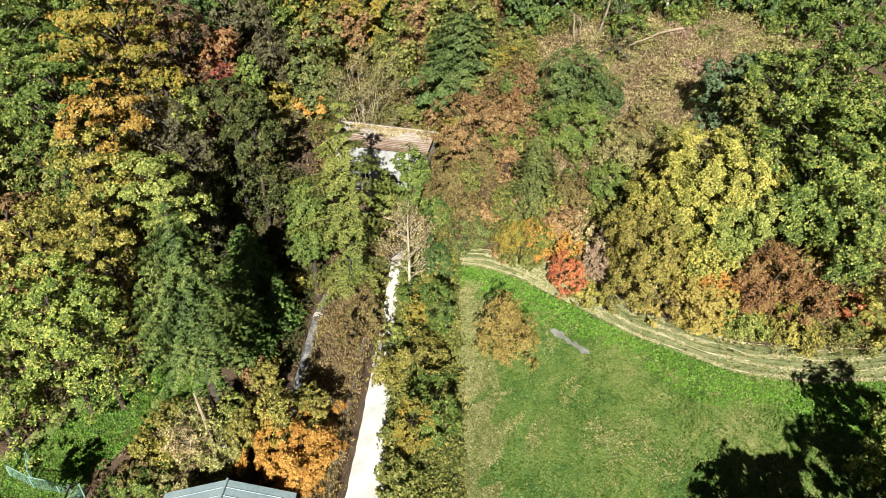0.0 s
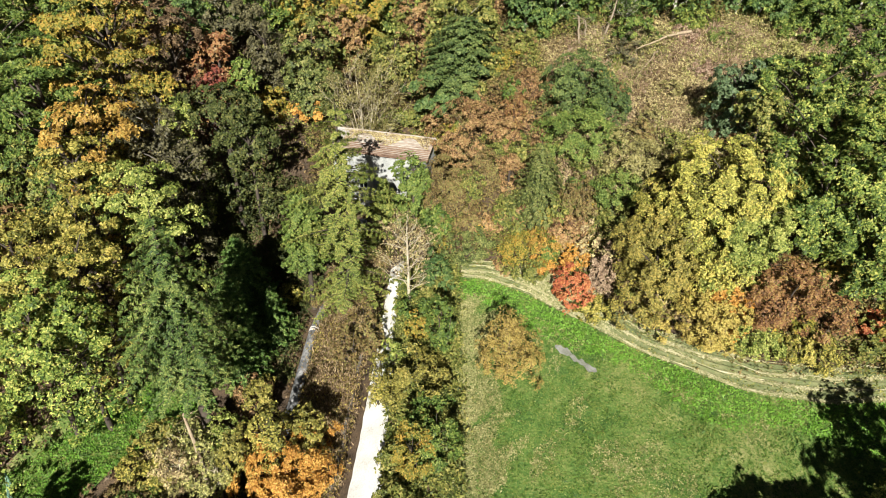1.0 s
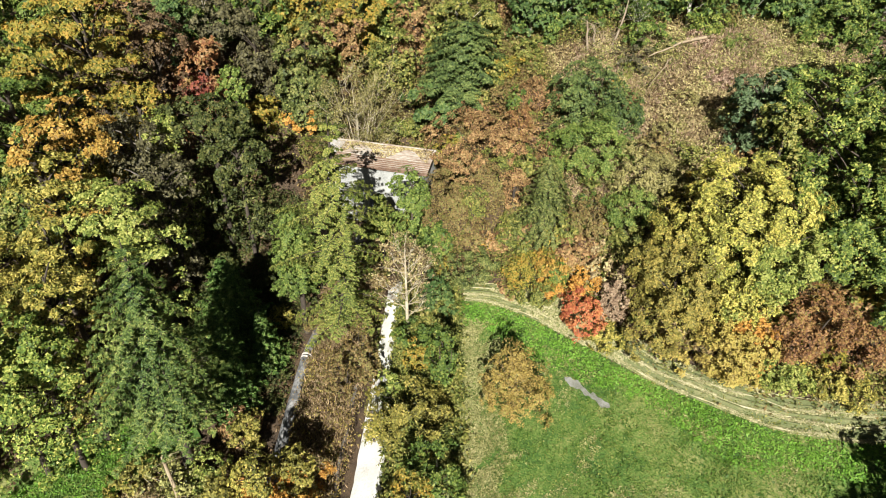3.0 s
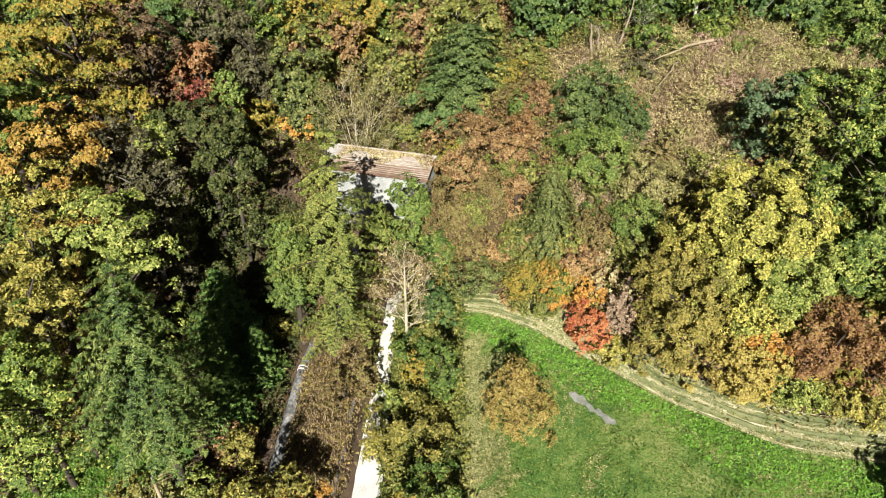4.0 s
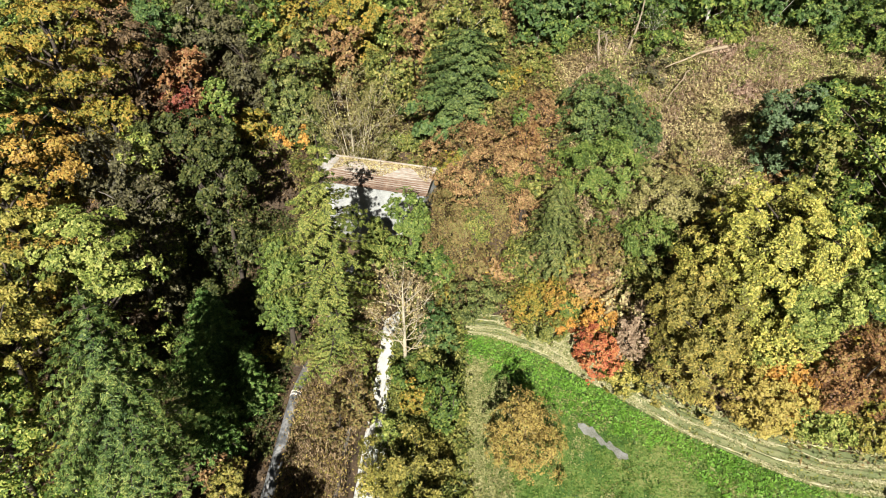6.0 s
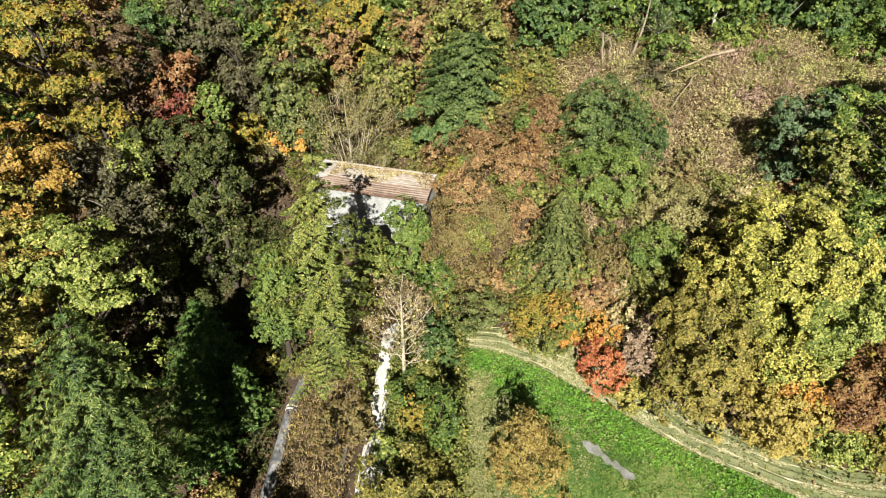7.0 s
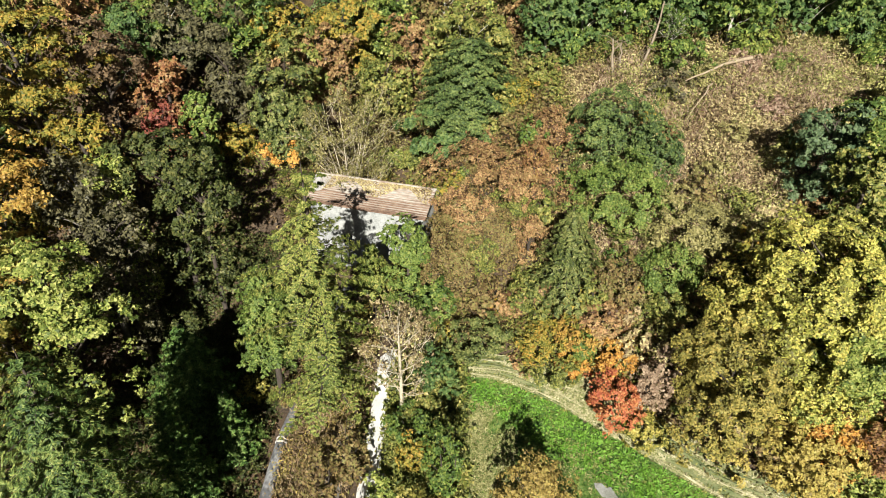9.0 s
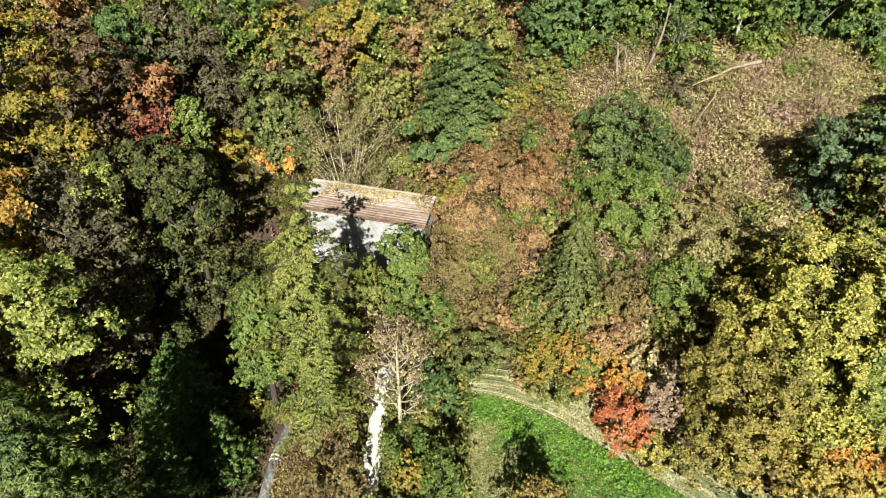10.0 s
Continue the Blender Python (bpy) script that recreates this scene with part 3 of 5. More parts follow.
def bare_tree(x, y, ztop, r, pal, label, name="bare_tree", stems=1, leaves=900, bark=None, thick=1.0, leaf=0.16, low=0.3):
    """A tree that has shed most of its leaves: forking limbs, twigs and a few leaves at the ends."""
    rng = fresh()
    root = rooted(name, x, y, label, "tree")
    H = ztop - root.location.z
    pieces, tips = [], []
    for s in range(stems):
        an0 = s * 2 * math.pi / max(stems, 1) + rng.random()
        sl = 0.0 if stems == 1 else 0.55 * r
        top = np.array([math.cos(an0) * sl, math.sin(an0) * sl, H * rng.uniform(0.85, 1.0)])
        tr = thick * 0.017 * H / (1 if stems == 1 else 1.6)
        stem = np.array([[0, 0, 0], top * [0.3, 0.3, 0.35], top * [0.7, 0.7, 0.7], top])
        pieces.append(tube(stem, [tr, tr * 0.8, tr * 0.5, 0.012], 7))
        nb = 26 if stems == 1 else 9
        for b in range(nb):
            hb = low + (0.93 - low) * (b + rng.random() * 0.7) / nb
            base = np.array([np.interp(hb, [0, 0.35, 0.7, 1], stem[:, i]) for i in range(3)])
            an = b * 2.4 + rng.random()
            L = r * (1.15 - 0.75 * hb) * rng.uniform(0.75, 1.15)
            end = base + np.array([math.cos(an) * L, math.sin(an) * L, L * rng.uniform(0.6, 1.15)])
            pieces.append(limb(rng, base, end, tr * 0.36 * (1.1 - hb * 0.6), 0.012, -0.06))
            tips.append(end)
            for w in range(6):
                p = base + (end - base) * rng.uniform(0.3, 0.95)
                q = p + unit(rng.normal(size=3) + (end - base) / L * 1.1 + [0, 0, 0.4]) * L * rng.uniform(0.25, 0.5)
                pieces.append(limb(rng, p, q, 0.016 * thick, 0.007, 0.0, 4))
                tips.append(q)
    tv, tf = gather(pieces)
    mesh_part("trunk", array_mesh("trunk", tv, tf), bark or bark_pale, root)
    tips = np.array(tips)
    pos = tips[rng.integers(0, len(tips), leaves)] + rng.normal(size=(leaves, 3)) * 0.22
    s = leaf * rng.uniform(0.6, 1.3, leaves)
    v, f = leaf_blades(rng, pos, rng.normal(size=(leaves, 3)) * 0.6 + [0, 0, 0.6], s * 1.3, s * 0.8)
    mesh_part("leaves", array_mesh("leaves", v, f), LEAVES[pal], root)
    return root


# ---- the old house ----
def old_house():
    """Whitewashed house with a sheet-covered gable roof, its length along local x, its front at local y = 0."""
    root = new("house")
    root.matrix_world = pose(-6.65, 57.2, 4.2, 0, 0, -19.5)
    tagged(root, "old whitewashed house with a weathered rusty roof on a wooded bank", "house")
    L, D, E, R = 10.2, 4.4, 5.55, 6.85
    h = L / 2
    # front wall built round its openings: a window and a door
    bm = bmesh.new()
    xc, zc = (-h, -2.35, -1.35, -0.75, 0.25, h), (-0.6, 0.5, 1.35, 2.6, 2.65, E)
    grid = [[bm.verts.new((xx, 0, zz)) for zz in zc] for xx in xc]
    front = []
    for i in range(5):
        for j in range(5):
            if (i, j) not in ((1, 2), (1, 3), (3, 1), (3, 2)):
                front.append(bm.faces.new((grid[i][j], grid[i + 1][j], grid[i + 1][j + 1], grid[i][j + 1])))
    back = bmesh.ops.extrude_face_region(bm, geom=front)["geom"]
    bmesh.ops.translate(bm, vec=(0, 0.25, 0), verts=[g for g in back if isinstance(g, bmesh.types.BMVert)])
    part("front_wall", bm, whitewash, root)
    bm = bmesh.new()
    box(bm, -h, h, D - 0.25, D, -0.6, E)
    part("back_wall", bm, whitewash, root)
    for sx in (-1, 1):
        # end wall with its gable
        x0, x1 = sorted((sx * h, sx * (h - 0.25)))
        bm = bmesh.new()
        outline = ((0.252, -0.6), (D - 0.252, -0.6), (D - 0.252, E), (D / 2, R - 0.2), (0.252, E))
        ends = [[bm.verts.new((xx, yy, zz)) for yy, zz in outline] for xx in (x0, x1)]
        bm.faces.new(ends[0])
        bm.faces.new(ends[1])
        for q in range(5):
            bm.faces.new((ends[0][q], ends[0][(q + 1) % 5], ends[1][(q + 1) % 5], ends[1][q]))
        part("end_wall", bm, whitewash, root)
    bm = bmesh.new()
    box(bm, -2.3, -1.4, 0.16, 0.18, 1.4, 2.6)
    win = part("window", bm, dark_glass, root, "dark empty window pane")
    bm = bmesh.new()
    for q in ((-2.35, -1.35, 1.35, 1.42), (-2.35, -1.35, 2.58, 2.65), (-2.35, -2.28, 1.42, 2.58), (-1.42, -1.35, 1.42, 2.58), (-1.88, -1.83, 1.42, 2.58)):
        box(bm, q[0], q[1], 0.08, 0.155, q[2], q[3])
    part("frame", bm, white_paint, win)
    bm = bmesh.new()
    box(bm, -2.45, -1.25, -0.1, 0.0, 1.27, 1.345)
    part("sill", bm, dark_concrete, win)
    bm = bmesh.new()
    box(bm, -0.74, 0.24, 0.1, 0.16, 0.5, 2.59)
    part("door", bm, grey_paint, root, "grey painted door")
    # ribbed roof: two slopes, laid in courses parallel to the ridge
    over, n = 0.35, 14
    for side in (0, 1):
        rng = random.Random(5 + side)
        for q in range(n):
            t0, t1 = q / n, (q + 1.18) / n
            bm = bmesh.new()
            run, rise = D / 2 + over, R - E + 0.25
            y0, y1 = -over + run * t0, -over + run * min(t1, 1.0)
            z0, z1 = E - 0.2 + rise * t0 + 0.05, E - 0.2 + rise * min(t1, 1.0)
            segs = 12
            vs = []
            for k in range(segs + 1):
                xx = -h - over + (L + 2 * over) * k / segs
                w = rng.uniform(-0.015, 0.015)
                for yy, zz in ((y0, z0 + w), (y1, z1 + w), (y1, z1 + w - 0.04), (y0, z0 + w - 0.06)):
                    vs.append(bm.verts.new((xx, yy if side == 0 else D - yy, zz)))
            for k in range(segs):
                for q4 in range(4):
                    bm.faces.new((vs[4 * k + q4], vs[4 * k + (q4 + 1) % 4], vs[4 * k + 4 + (q4 + 1) % 4], vs[4 * k + 4 + q4]))
            bm.faces.new(vs[:4])
            bm.faces.new(vs[-4:])
            bm2 = bmesh.new()
            for xx in (-h - over, h + over):
                for yy, zz in ((y0 - 0.008, z0 + 0.024), (y0 + 0.03, z0 + 0.044), (y0 + 0.03, z0 - 0.02), (y0 - 0.008, z0 - 0.035)):
                    bm2.verts.new((xx, yy if side == 0 else D - yy, zz))
            bm2.verts.ensure_lookup_table()
            for q4 in range(4):
                bm2.faces.new((bm2.verts[q4], bm2.verts[(q4 + 1) % 4], bm2.verts[4 + (q4 + 1) % 4], bm2.verts[4 + q4]))
            bm2.faces.new(bm2.verts[:4])
            bm2.faces.new(bm2.verts[4:])
            part("batten", bm2, rust_tile if q < 7 else roof_tile, root)
            part("roof_course", bm, rust_tile if q == 0 else roof_tile, root)
    v, f = tube([(-h - over, D / 2, R + 0.06), (0, D / 2, R + 0.08), (h + over, D / 2, R + 0.06)], [0.13, 0.13, 0.13], 8)
    mesh_part("ridge", array_mesh("ridge", v, f), roof_tile, root)
    # pale sheet nailed over one end of the roof
    bm = bmesh.new()
    run, rise = D / 2 + over, R - E + 0.25
    top = [(xx, -over + run * t, E - 0.2 + rise * t + 0.1) for xx, t in ((-h - over - 0.05, 0.3), (-h + 0.75, 0.42), (-h + 1.25, 0.97), (-h - over - 0.05, 0.98))]
    lid = [[bm.verts.new((px, py, pz + dz)) for px, py, pz in top] for dz in (0.0, 0.02)]
    bm.faces.new(lid[0])
    bm.faces.new(lid[1])
    for q in range(4):
        bm.faces.new((lid[0][q], lid[0][(q + 1) % 4], lid[1][(q + 1) % 4], lid[1][q]))
    part("patch_sheet", bm, pale_sheet, root, "pale whitish sheet patching the roof's end")
    return root


house = old_house()
rng_roof = np.random.default_rng(77)
lx = rng_roof.uniform(-4.9, 5.2, 2600)
lt = 1 - 0.55 * rng_roof.random(2600) ** 1.6 * (0.6 + 0.4 * np.sin(1.3 * lx + 1))
roof_at = np.array([house.matrix_world @ Vector((a, -0.35 + 2.55 * t, 5.35 + 1.55 * t + 0.1)) for a, t in zip(lx, lt)])
lv, lf = leaf_blades(rng_roof, roof_at, rng_roof.normal(size=(2600, 3)) * 0.35 + [0, -0.4, 0.8], rng_roof.uniform(0.1, 0.22, 2600), rng_roof.uniform(0.08, 0.15, 2600))
tagged(mesh_part("fallen_leaves", array_mesh("fallen_leaves", lv, lf), LEAVES["tan"]), "dry tan leaves lying on the upper part of the house roof", "fallen leaves", kind="stuff")


# ---- the pipe ----
def pipeline():
    root = new("pipeline")
    root.location = (-11.7, 34.0, float(ground(-11.7, 34)))
    tagged(root, "large grey steel water pipe running up the slope", "pipe")
    way = [(-12.2, 30.0), (-11.9, 34.0), (-11.7, 38.0), (-11.4, 43.0), (-10.6, 46.5), (-9.5, 50.2), (-8.7, 53.4), (-8.3, 55.6)]
    base = np.array(root.location)
    pts = np.array([(px, py, float(ground(px, py)) + 0.62) for px, py in way])
    k = np.arange(len(pts))
    kk = np.linspace(0, len(pts) - 1, 60)
    line = np.stack([np.interp(kk, k, pts[:, i]) for i in range(3)], axis=1)
    for _ in range(6):
        line[1:-1] = (line[:-2] + line[1:-1] * 2 + line[2:]) / 4
    v, f = tube(line - base, np.full(len(line), 0.42), 20)
    me = array_mesh("shell", v, f)
    me.polygons.foreach_set("use_smooth", [True] * len(me.polygons))
    mesh_part("shell", me, pipe_metal, root)
    for q in (3, 25, 33, 41, 50):
        seg = line[q] + (line[q + 1] - line[q]) * np.array([[-0.08], [-0.06], [0.06], [0.08]]) / np.linalg.norm(line[q + 1] - line[q])
        for off in ((-0.14, 0.14) if q == 25 else (0.0,)):
            d = (line[q + 1] - line[q]) / np.linalg.norm(line[q + 1] - line[q])
            v, f = tube(seg - base + d * off, [0.42, 0.47, 0.47, 0.42], 20)
            mesh_part("band", array_mesh("band", v, f), band_metal if q == 25 else pipe_metal, root)
    for q in (9, 18, 28, 38, 46, 55):
        p = line[q] - base
        bm = bmesh.new()
        box(bm, p[0] - 0.5, p[0] + 0.5, p[1] - 0.2, p[1] + 0.2, p[2] - 1.1, p[2] - 0.3)
        part("saddle", bm, dark_concrete, root)


pipeline()


# ---- the shed and the fence ----
def shed():
    root = new("shed")
    x, y = -13.9, 22.3
    root.location = (x, y, float(ground(x, y)) - 0.1)
    tagged(root, "small shed with a pale blue ribbed steel roof", "shed")
    W, D, E, R = 3.9, 2.4, 4.25, 5.45
    bm = bmesh.new()
    for q in ((-W, W, -D, -D + 0.15), (-W, W, D - 0.15, D), (-W, -W + 0.15, -D + 0.15, D - 0.15), (W - 0.15, W, -D + 0.15, D - 0.15)):
        box(bm, *q, -0.5, E)
    part("wall", bm, shed_wall, root)
    for side in (-1, 1):
        for q in range(9):
            bm = bmesh.new()
            y0, y1 = -D - 0.35 + q * (2 * D + 0.7) / 9, -D - 0.35 + (q + 1) * (2 * D + 0.7) / 9 - 0.02
            prof = [(0.0, 0.0), (0.06, 0.03), (0.12, 0.0), (1.0, 0.0)]
            vs = []
            for t, up in prof:
                yy = y0 + (y1 - y0) * t
                for xx, zz in ((0, R), (side * (W + 0.4), E - 0.12)):
                    vs.append((bm.verts.new((xx, yy, zz + up)), bm.verts.new((xx, yy, zz + up - 0.04))))
            for k in range(3):
                (a0, b0), (a1, b1), (a2, b2), (a3, b3) = vs[2 * k], vs[2 * k + 1], vs[2 * k + 2], vs[2 * k + 3]
                bm.faces.new((a0, a1, a3, a2))
                bm.faces.new((b0, b2, b3, b1))
                bm.faces.new((a1, b1, b3, a3))
            bm.faces.new((vs[0][0], vs[0][1], vs[1][1], vs[1][0]))
            bm.faces.new((vs[6][0], vs[7][0], vs[7][1], vs[6][1]))
            part("roof_panel", bm, blue_sheet, root)
    v, f = tube([(0, -D - 0.36, R + 0.03), (0, 0, R + 0.03), (0, D + 0.36, R + 0.03)], [0.1, 0.1, 0.1], 8)
    mesh_part("ridge_cap", array_mesh("ridge_cap", v, f), blue_sheet, root)


shed()


def fence(points, label):
    root = new("fence")
    x0, y0 = points[0]
    base = np.array([x0, y0, float(ground(x0, y0))])
    root.location = base
    tagged(root, label, "fence")
    pts = [np.array([px, py, float(ground(px, py))]) - base for px, py in points]
    for p in pts:
        v, f = tube([p + [0, 0, -0.3], p + [0, 0, 0.7], p + [0, 0, 1.4]], [0.05, 0.05, 0.05], 8)
        mesh_part("post", array_mesh("post", v, f), fence_paint, root)
    for p, q in zip(pts, pts[1:]):
        for h in (0.15, 1.33):
            v, f = tube([p + [0, 0, h], (p + q) / 2 + [0, 0, h], q + [0, 0, h]], [0.03] * 3, 6)
            mesh_part("rail", array_mesh("rail", v, f), fence_paint, root)
        # crossed wires of the mesh
        pieces, n = [], 15
        for k in range(-6, n):
            for sign in (1, -1):
                t0, t1 = max(k, 0) / n, min(k + 6, n) / n
                lo, hi = 0.15 + 1.18 * (t0 * n - k) / 6, 0.15 + 1.18 * (t1 * n - k) / 6
                if sign < 0:
                    lo, hi = 1.48 - lo, 1.48 - hi
                e0, e1 = p + (q - p) * t0 + [0, 0, lo], p + (q - p) * t1 + [0, 0, hi]
                pieces.append(tube([e0, (e0 + e1) / 2, e1], [0.007] * 3, 3))
        v, f = gather(pieces)
        mesh_part("mesh_panel", array_mesh("mesh_panel", v, f), fence_paint, root)


fence([(-29.9, 27.0), (-28.2, 26.5), (-26.5, 26.4), (-24.9, 26.4), (-25.5, 24.9)], "pale green metal fence at the edge of a grass patch")
fence([(-29.3, 28.2), (-28.5, 26.9)], "short pale green metal fence under trees")


# ---- needle trees and bare trees ----
conifer(-17.2, 32.4, 15.4, 7.0, "spruce", "tall spruce with dense drooping dark green boughs", needle=0.18, density=2.2, levels=21, power=0.62, boughs=11, width=0.22, droop=0.45, wild=0.2, start=0.36, lean_to=(-0.1, 0.0), fan=0.25)
conifer(-8.15, 44.8, 18.5, 4.1, "larch", "tall yellow-green larch with feathery spreading boughs", name="larch_tree", droop=0.25, needle=0.16, levels=22, density=2.5, power=0.33, width=0.28, start=0.07, wild=0.5, boughs=10, lean_to=(-0.12, 0.0), bark=bark_brown, fan=0.36)
conifer(-12.0, 46.0, 11.0, 3.3, "softgreen", "broad fresh green larch beside a taller one", name="larch_tree", droop=0.22, needle=0.2, levels=30, density=1.15, power=0.4, width=0.35, start=0.4, wild=0.28, boughs=8)
conifer(-5.6, 51.6, 9.4, 2.3, "larch", "low feathery conifer in front of the house", name="larch_tree", droop=0.2, needle=0.2, levels=20, density=1.2, power=0.5, width=0.35, start=0.42, wild=0.3, boughs=8)
conifer(-17.8, 45.2, 6.8, 4.2, "fir", "young fir in the shade of taller trees", name="fir_tree", droop=0.2, levels=26, needle=0.24, density=1.0, start=0.03, power=0.7, width=0.3)
conifer(-16.0, 38.4, 7.2, 2.9, "fir", "young fir close behind a tall spruce", name="fir_tree", droop=0.25, levels=24, needle=0.2, start=0.05, width=0.28)
conifer(-14.6, 42.6, 3.4, 2.4, "fir", "small dark fir in the shaded gully", name="fir_tree", droop=0.25, levels=18, needle=0.24, start=0.03, width=0.3)
broadleaf(4.65, 34.4, 2.52, 2.25, 1.1, "ochre", "lone orange-brown small tree standing in the meadow", name="young_tree", leaf=0.075, fill=0.46, flat=0.9, twigs=50, bark=bark_tan, skirt=0, lobes=((0.2, 0, 3.62, 1.75, 1.2), (-0.3, 0.1, 4.82, 1.15, 1.2), (0.45, 0.2, 4.92, 0.8, 1.1), (-0.1, 0, 6.02, 0.55, 0.9)))
conifer(8.1, 47.5, 14.3, 3.1, "cypress", "dull olive-grey conifer on the hillside", name="cypress_tree", droop=0.45, needle=0.24, levels=18, density=1.1, power=0.55, start=0.03, width=0.24, wild=0.25, fan=0.26)
bare_tree(-2.9, 42.3, 10.4, 2.7, "tan", "slender pale tree with few dry leaves", leaves=1500, thick=1.0, low=0.2, leaf=0.13, bark=bark_light)
bare_tree(-8.6, 62.5, 17.4, 4.4, "twiggreen", "tall many-stemmed pale shrub with thin olive leaves behind a house", stems=7, leaves=8000, bark=bark_light, low=0.12, thick=0.62, leaf=0.15)
bare_tree(18.1, 62.9, 24.2, 1.4, "green", "slim pale pole of a tree above the scrub slope", leaves=700, thick=0.7, low=0.5, bark=bark_pale)
bare_tree(24.5, 65.0, 27.0, 1.8, "darkgreen", "pale trunk among dark green trees", leaves=1500, thick=0.9, low=0.5, bark=bark_tan)


def fallen_log(x0, y0, x1, y1, r, label, rise=0.7):
    root_z = float(ground(x0, y0))
    p0, p1 = np.array([x0, y0, root_z + rise]), np.array([x1, y1, float(ground(x1, y1)) + rise + 0.3])
    rng = fresh()
    t = np.linspace(0, 1, 9)[:, None]
    line = p0 + (p1 - p0) * t + np.array([0, 0, 0.9]) * np.sin(math.pi * t) * 0.15 + rng.normal(size=(9, 3)) * 0.05
    v, f = tube(line, np.linspace(r, r * 0.3, 9), 7)
    tagged(mesh_part("fallen_log", array_mesh("fallen_log", v, f), bark_tan), label, "log")


fallen_log(24.0, 61.4, 18.3, 59.2, 0.16, "long pale fallen trunk lying on dry scrub", rise=1.4)
fallen_log(20.4, 59.2, 17.7, 56.0, 0.07, "thin pale fallen branch lying on dry scrub", rise=1.3)
fallen_log(-5.7, 36.6, -4.6, 34.2, 0.05, "bare pale branch fallen beside the track")


def snag(x0, y0, x1, y1, top, r, label, bark, bend=0.0):
    """A dead trunk leaning from its foot to its broken top, with stubs of branches."""
    rng = fresh()
    root = rooted("snag", x0, y0, label, "dead tree")
    base = np.array(root.location)
    tip = np.array([x1, y1, top]) - base
    t = np.linspace(0, 1, 9)[:, None]
    line = tip * t + rng.normal(size=(9, 3)) * 0.04 + np.array([bend, 0, 0]) * np.sin(math.pi * t)
    v, f = tube(line, np.linspace(r, 0.45 * r, 9), 8)
    mesh_part("trunk", array_mesh("trunk", v, f), bark, root)
    for q in range(16):
        a = tip * rng.uniform(0.2, 1.0)
        v, f = limb(rng, a, a + unit(rng.normal(size=3) * [1, 1, 0.5] + [0, 0, 0.25]) * rng.uniform(0.5, 1.3), 0.025, 0.008, 0.05)
        mesh_part("branch", array_mesh("branch", v, f), bark, root)


snag(13.7, 62.2, 13.2, 62.3, 22.0, 0.15, "pale dead trunk standing above dry scrub", bark_dull)
snag(14.1, 62.4, 14.0, 62.5, 21.6, 0.11, "second pale dead trunk beside another above dry scrub", bark_dull)
snag(15.6, 62.8, 17.1, 63.4, 24.6, 0.13, "long pale trunk leaning above the scrub slope", bark_dull, bend=0.35)
snag(-16.4, 29.0, -17.6, 30.6, 1.0, 0.2, "pale broken dead trunk leaning among brambles", bark_tan)

# ---- broad-leaved trees and shrubs ----
broadleaf(-26.6, 32.0, 6.5, 3.6, 3.9, "midgreen", "tall broadleaf tree with yellow-green leaves at the meadow corner", fill=1.1, skirt=0.2, leaf=0.115, tier=1.5, flat=0.2)
broadleaf(-30.4, 28.8, 2.3, 2.6, 2.7, "midgreen", "broad tree with light green leaves leaning over a grass patch", fill=1.1, skirt=0.2, leaf=0.115, tier=1.5, flat=0.2)
broadleaf(-29.2, 36.0, 10.1, 3.6, 2.8, "yellow", "broadleaf tree turning from green to yellow in the wood", leaf=0.115, skirt=0.3, fill=0.85, tier=1.5, flat=0.2)
broadleaf(-32.0, 38.0, 10.4, 2.3, 2.3, "rust", "tree with brown and golden leaves at the wood edge", leaf=0.14, skirt=0.3, fill=0.85, tier=1.5, flat=0.2)
broadleaf(-23.3, 42.5, 11.9, 3.2, 2.7, "lime", "large yellow-green tree with hanging lobes of leaves", fill=1.1, leaf=0.14, skirt=0.3, lobes=((2.0, -0.6, 9.6, 1.4, 0.9), (0.8, -0.8, 9.2, 1.5, 0.8)), tier=1.5, flat=0.2)
broadleaf(-28.2, 43.5, 14.1, 3.0, 1.5, "yellow", "bright yellow broadleaf tree with tiered boughs", leaf=0.14, skirt=0.3, fill=0.85, tier=1.5, flat=0.2)
broadleaf(-26.9, 40.0, 10.9, 2.8, 1.6, "yellow", "yellow tree with orange tints in a dense wood", leaf=0.14, skirt=0.3, fill=0.85, tier=1.5, flat=0.2)
broadleaf(-24.2, 35.0, 10.6, 2.1, 1.6, "yellow", "yellowing tree beside a tall spruce", leaf=0.115, skirt=0.3, fill=0.85, tier=1.5, flat=0.2)
broadleaf(-27.9, 46.5, 16.3, 2.9, 2.3, "maple", "orange and gold maple with layered leaves", leaf=0.14, skirt=0.3, fill=0.85, tier=1.5, flat=0.2)
broadleaf(-31.3, 47.0, 17.6, 2.9, 4.1, "green", "green tree among golden ones on the slope", leaf=0.14, skirt=0.3, fill=0.85, tier=1.5, flat=0.2)
broadleaf(-35.1, 50.0, 17.8, 4.3, 3.6, "green", "dull green broadleaf tree with layered boughs", leaf=0.145, skirt=0.3, fill=0.85, tier=1.5, flat=0.2)
broadleaf(-39.7, 56.0, 21.0, 3.4, 3.4, "green", "dark green broadleaf tree high in the wood", leaf=0.145, skirt=0.3, fill=0.85, tier=1.5, flat=0.2)
broadleaf(-28.6, 54.0, 21.5, 5.0, 3.7, "gold", "big golden-green tree with a rounded crown", fill=1.1, leaf=0.145, skirt=0.3, tier=1.5, flat=0.2)
# litter tones put the golden tree's shade into this crown's colour
broadleaf(-25.3, 58.0, 21.6, 2.6, 2.6, "litter", "rust-brown tree with the shade of a golden one painted into its leaves", leaf=0.145, skirt=0.3, fill=0.85)
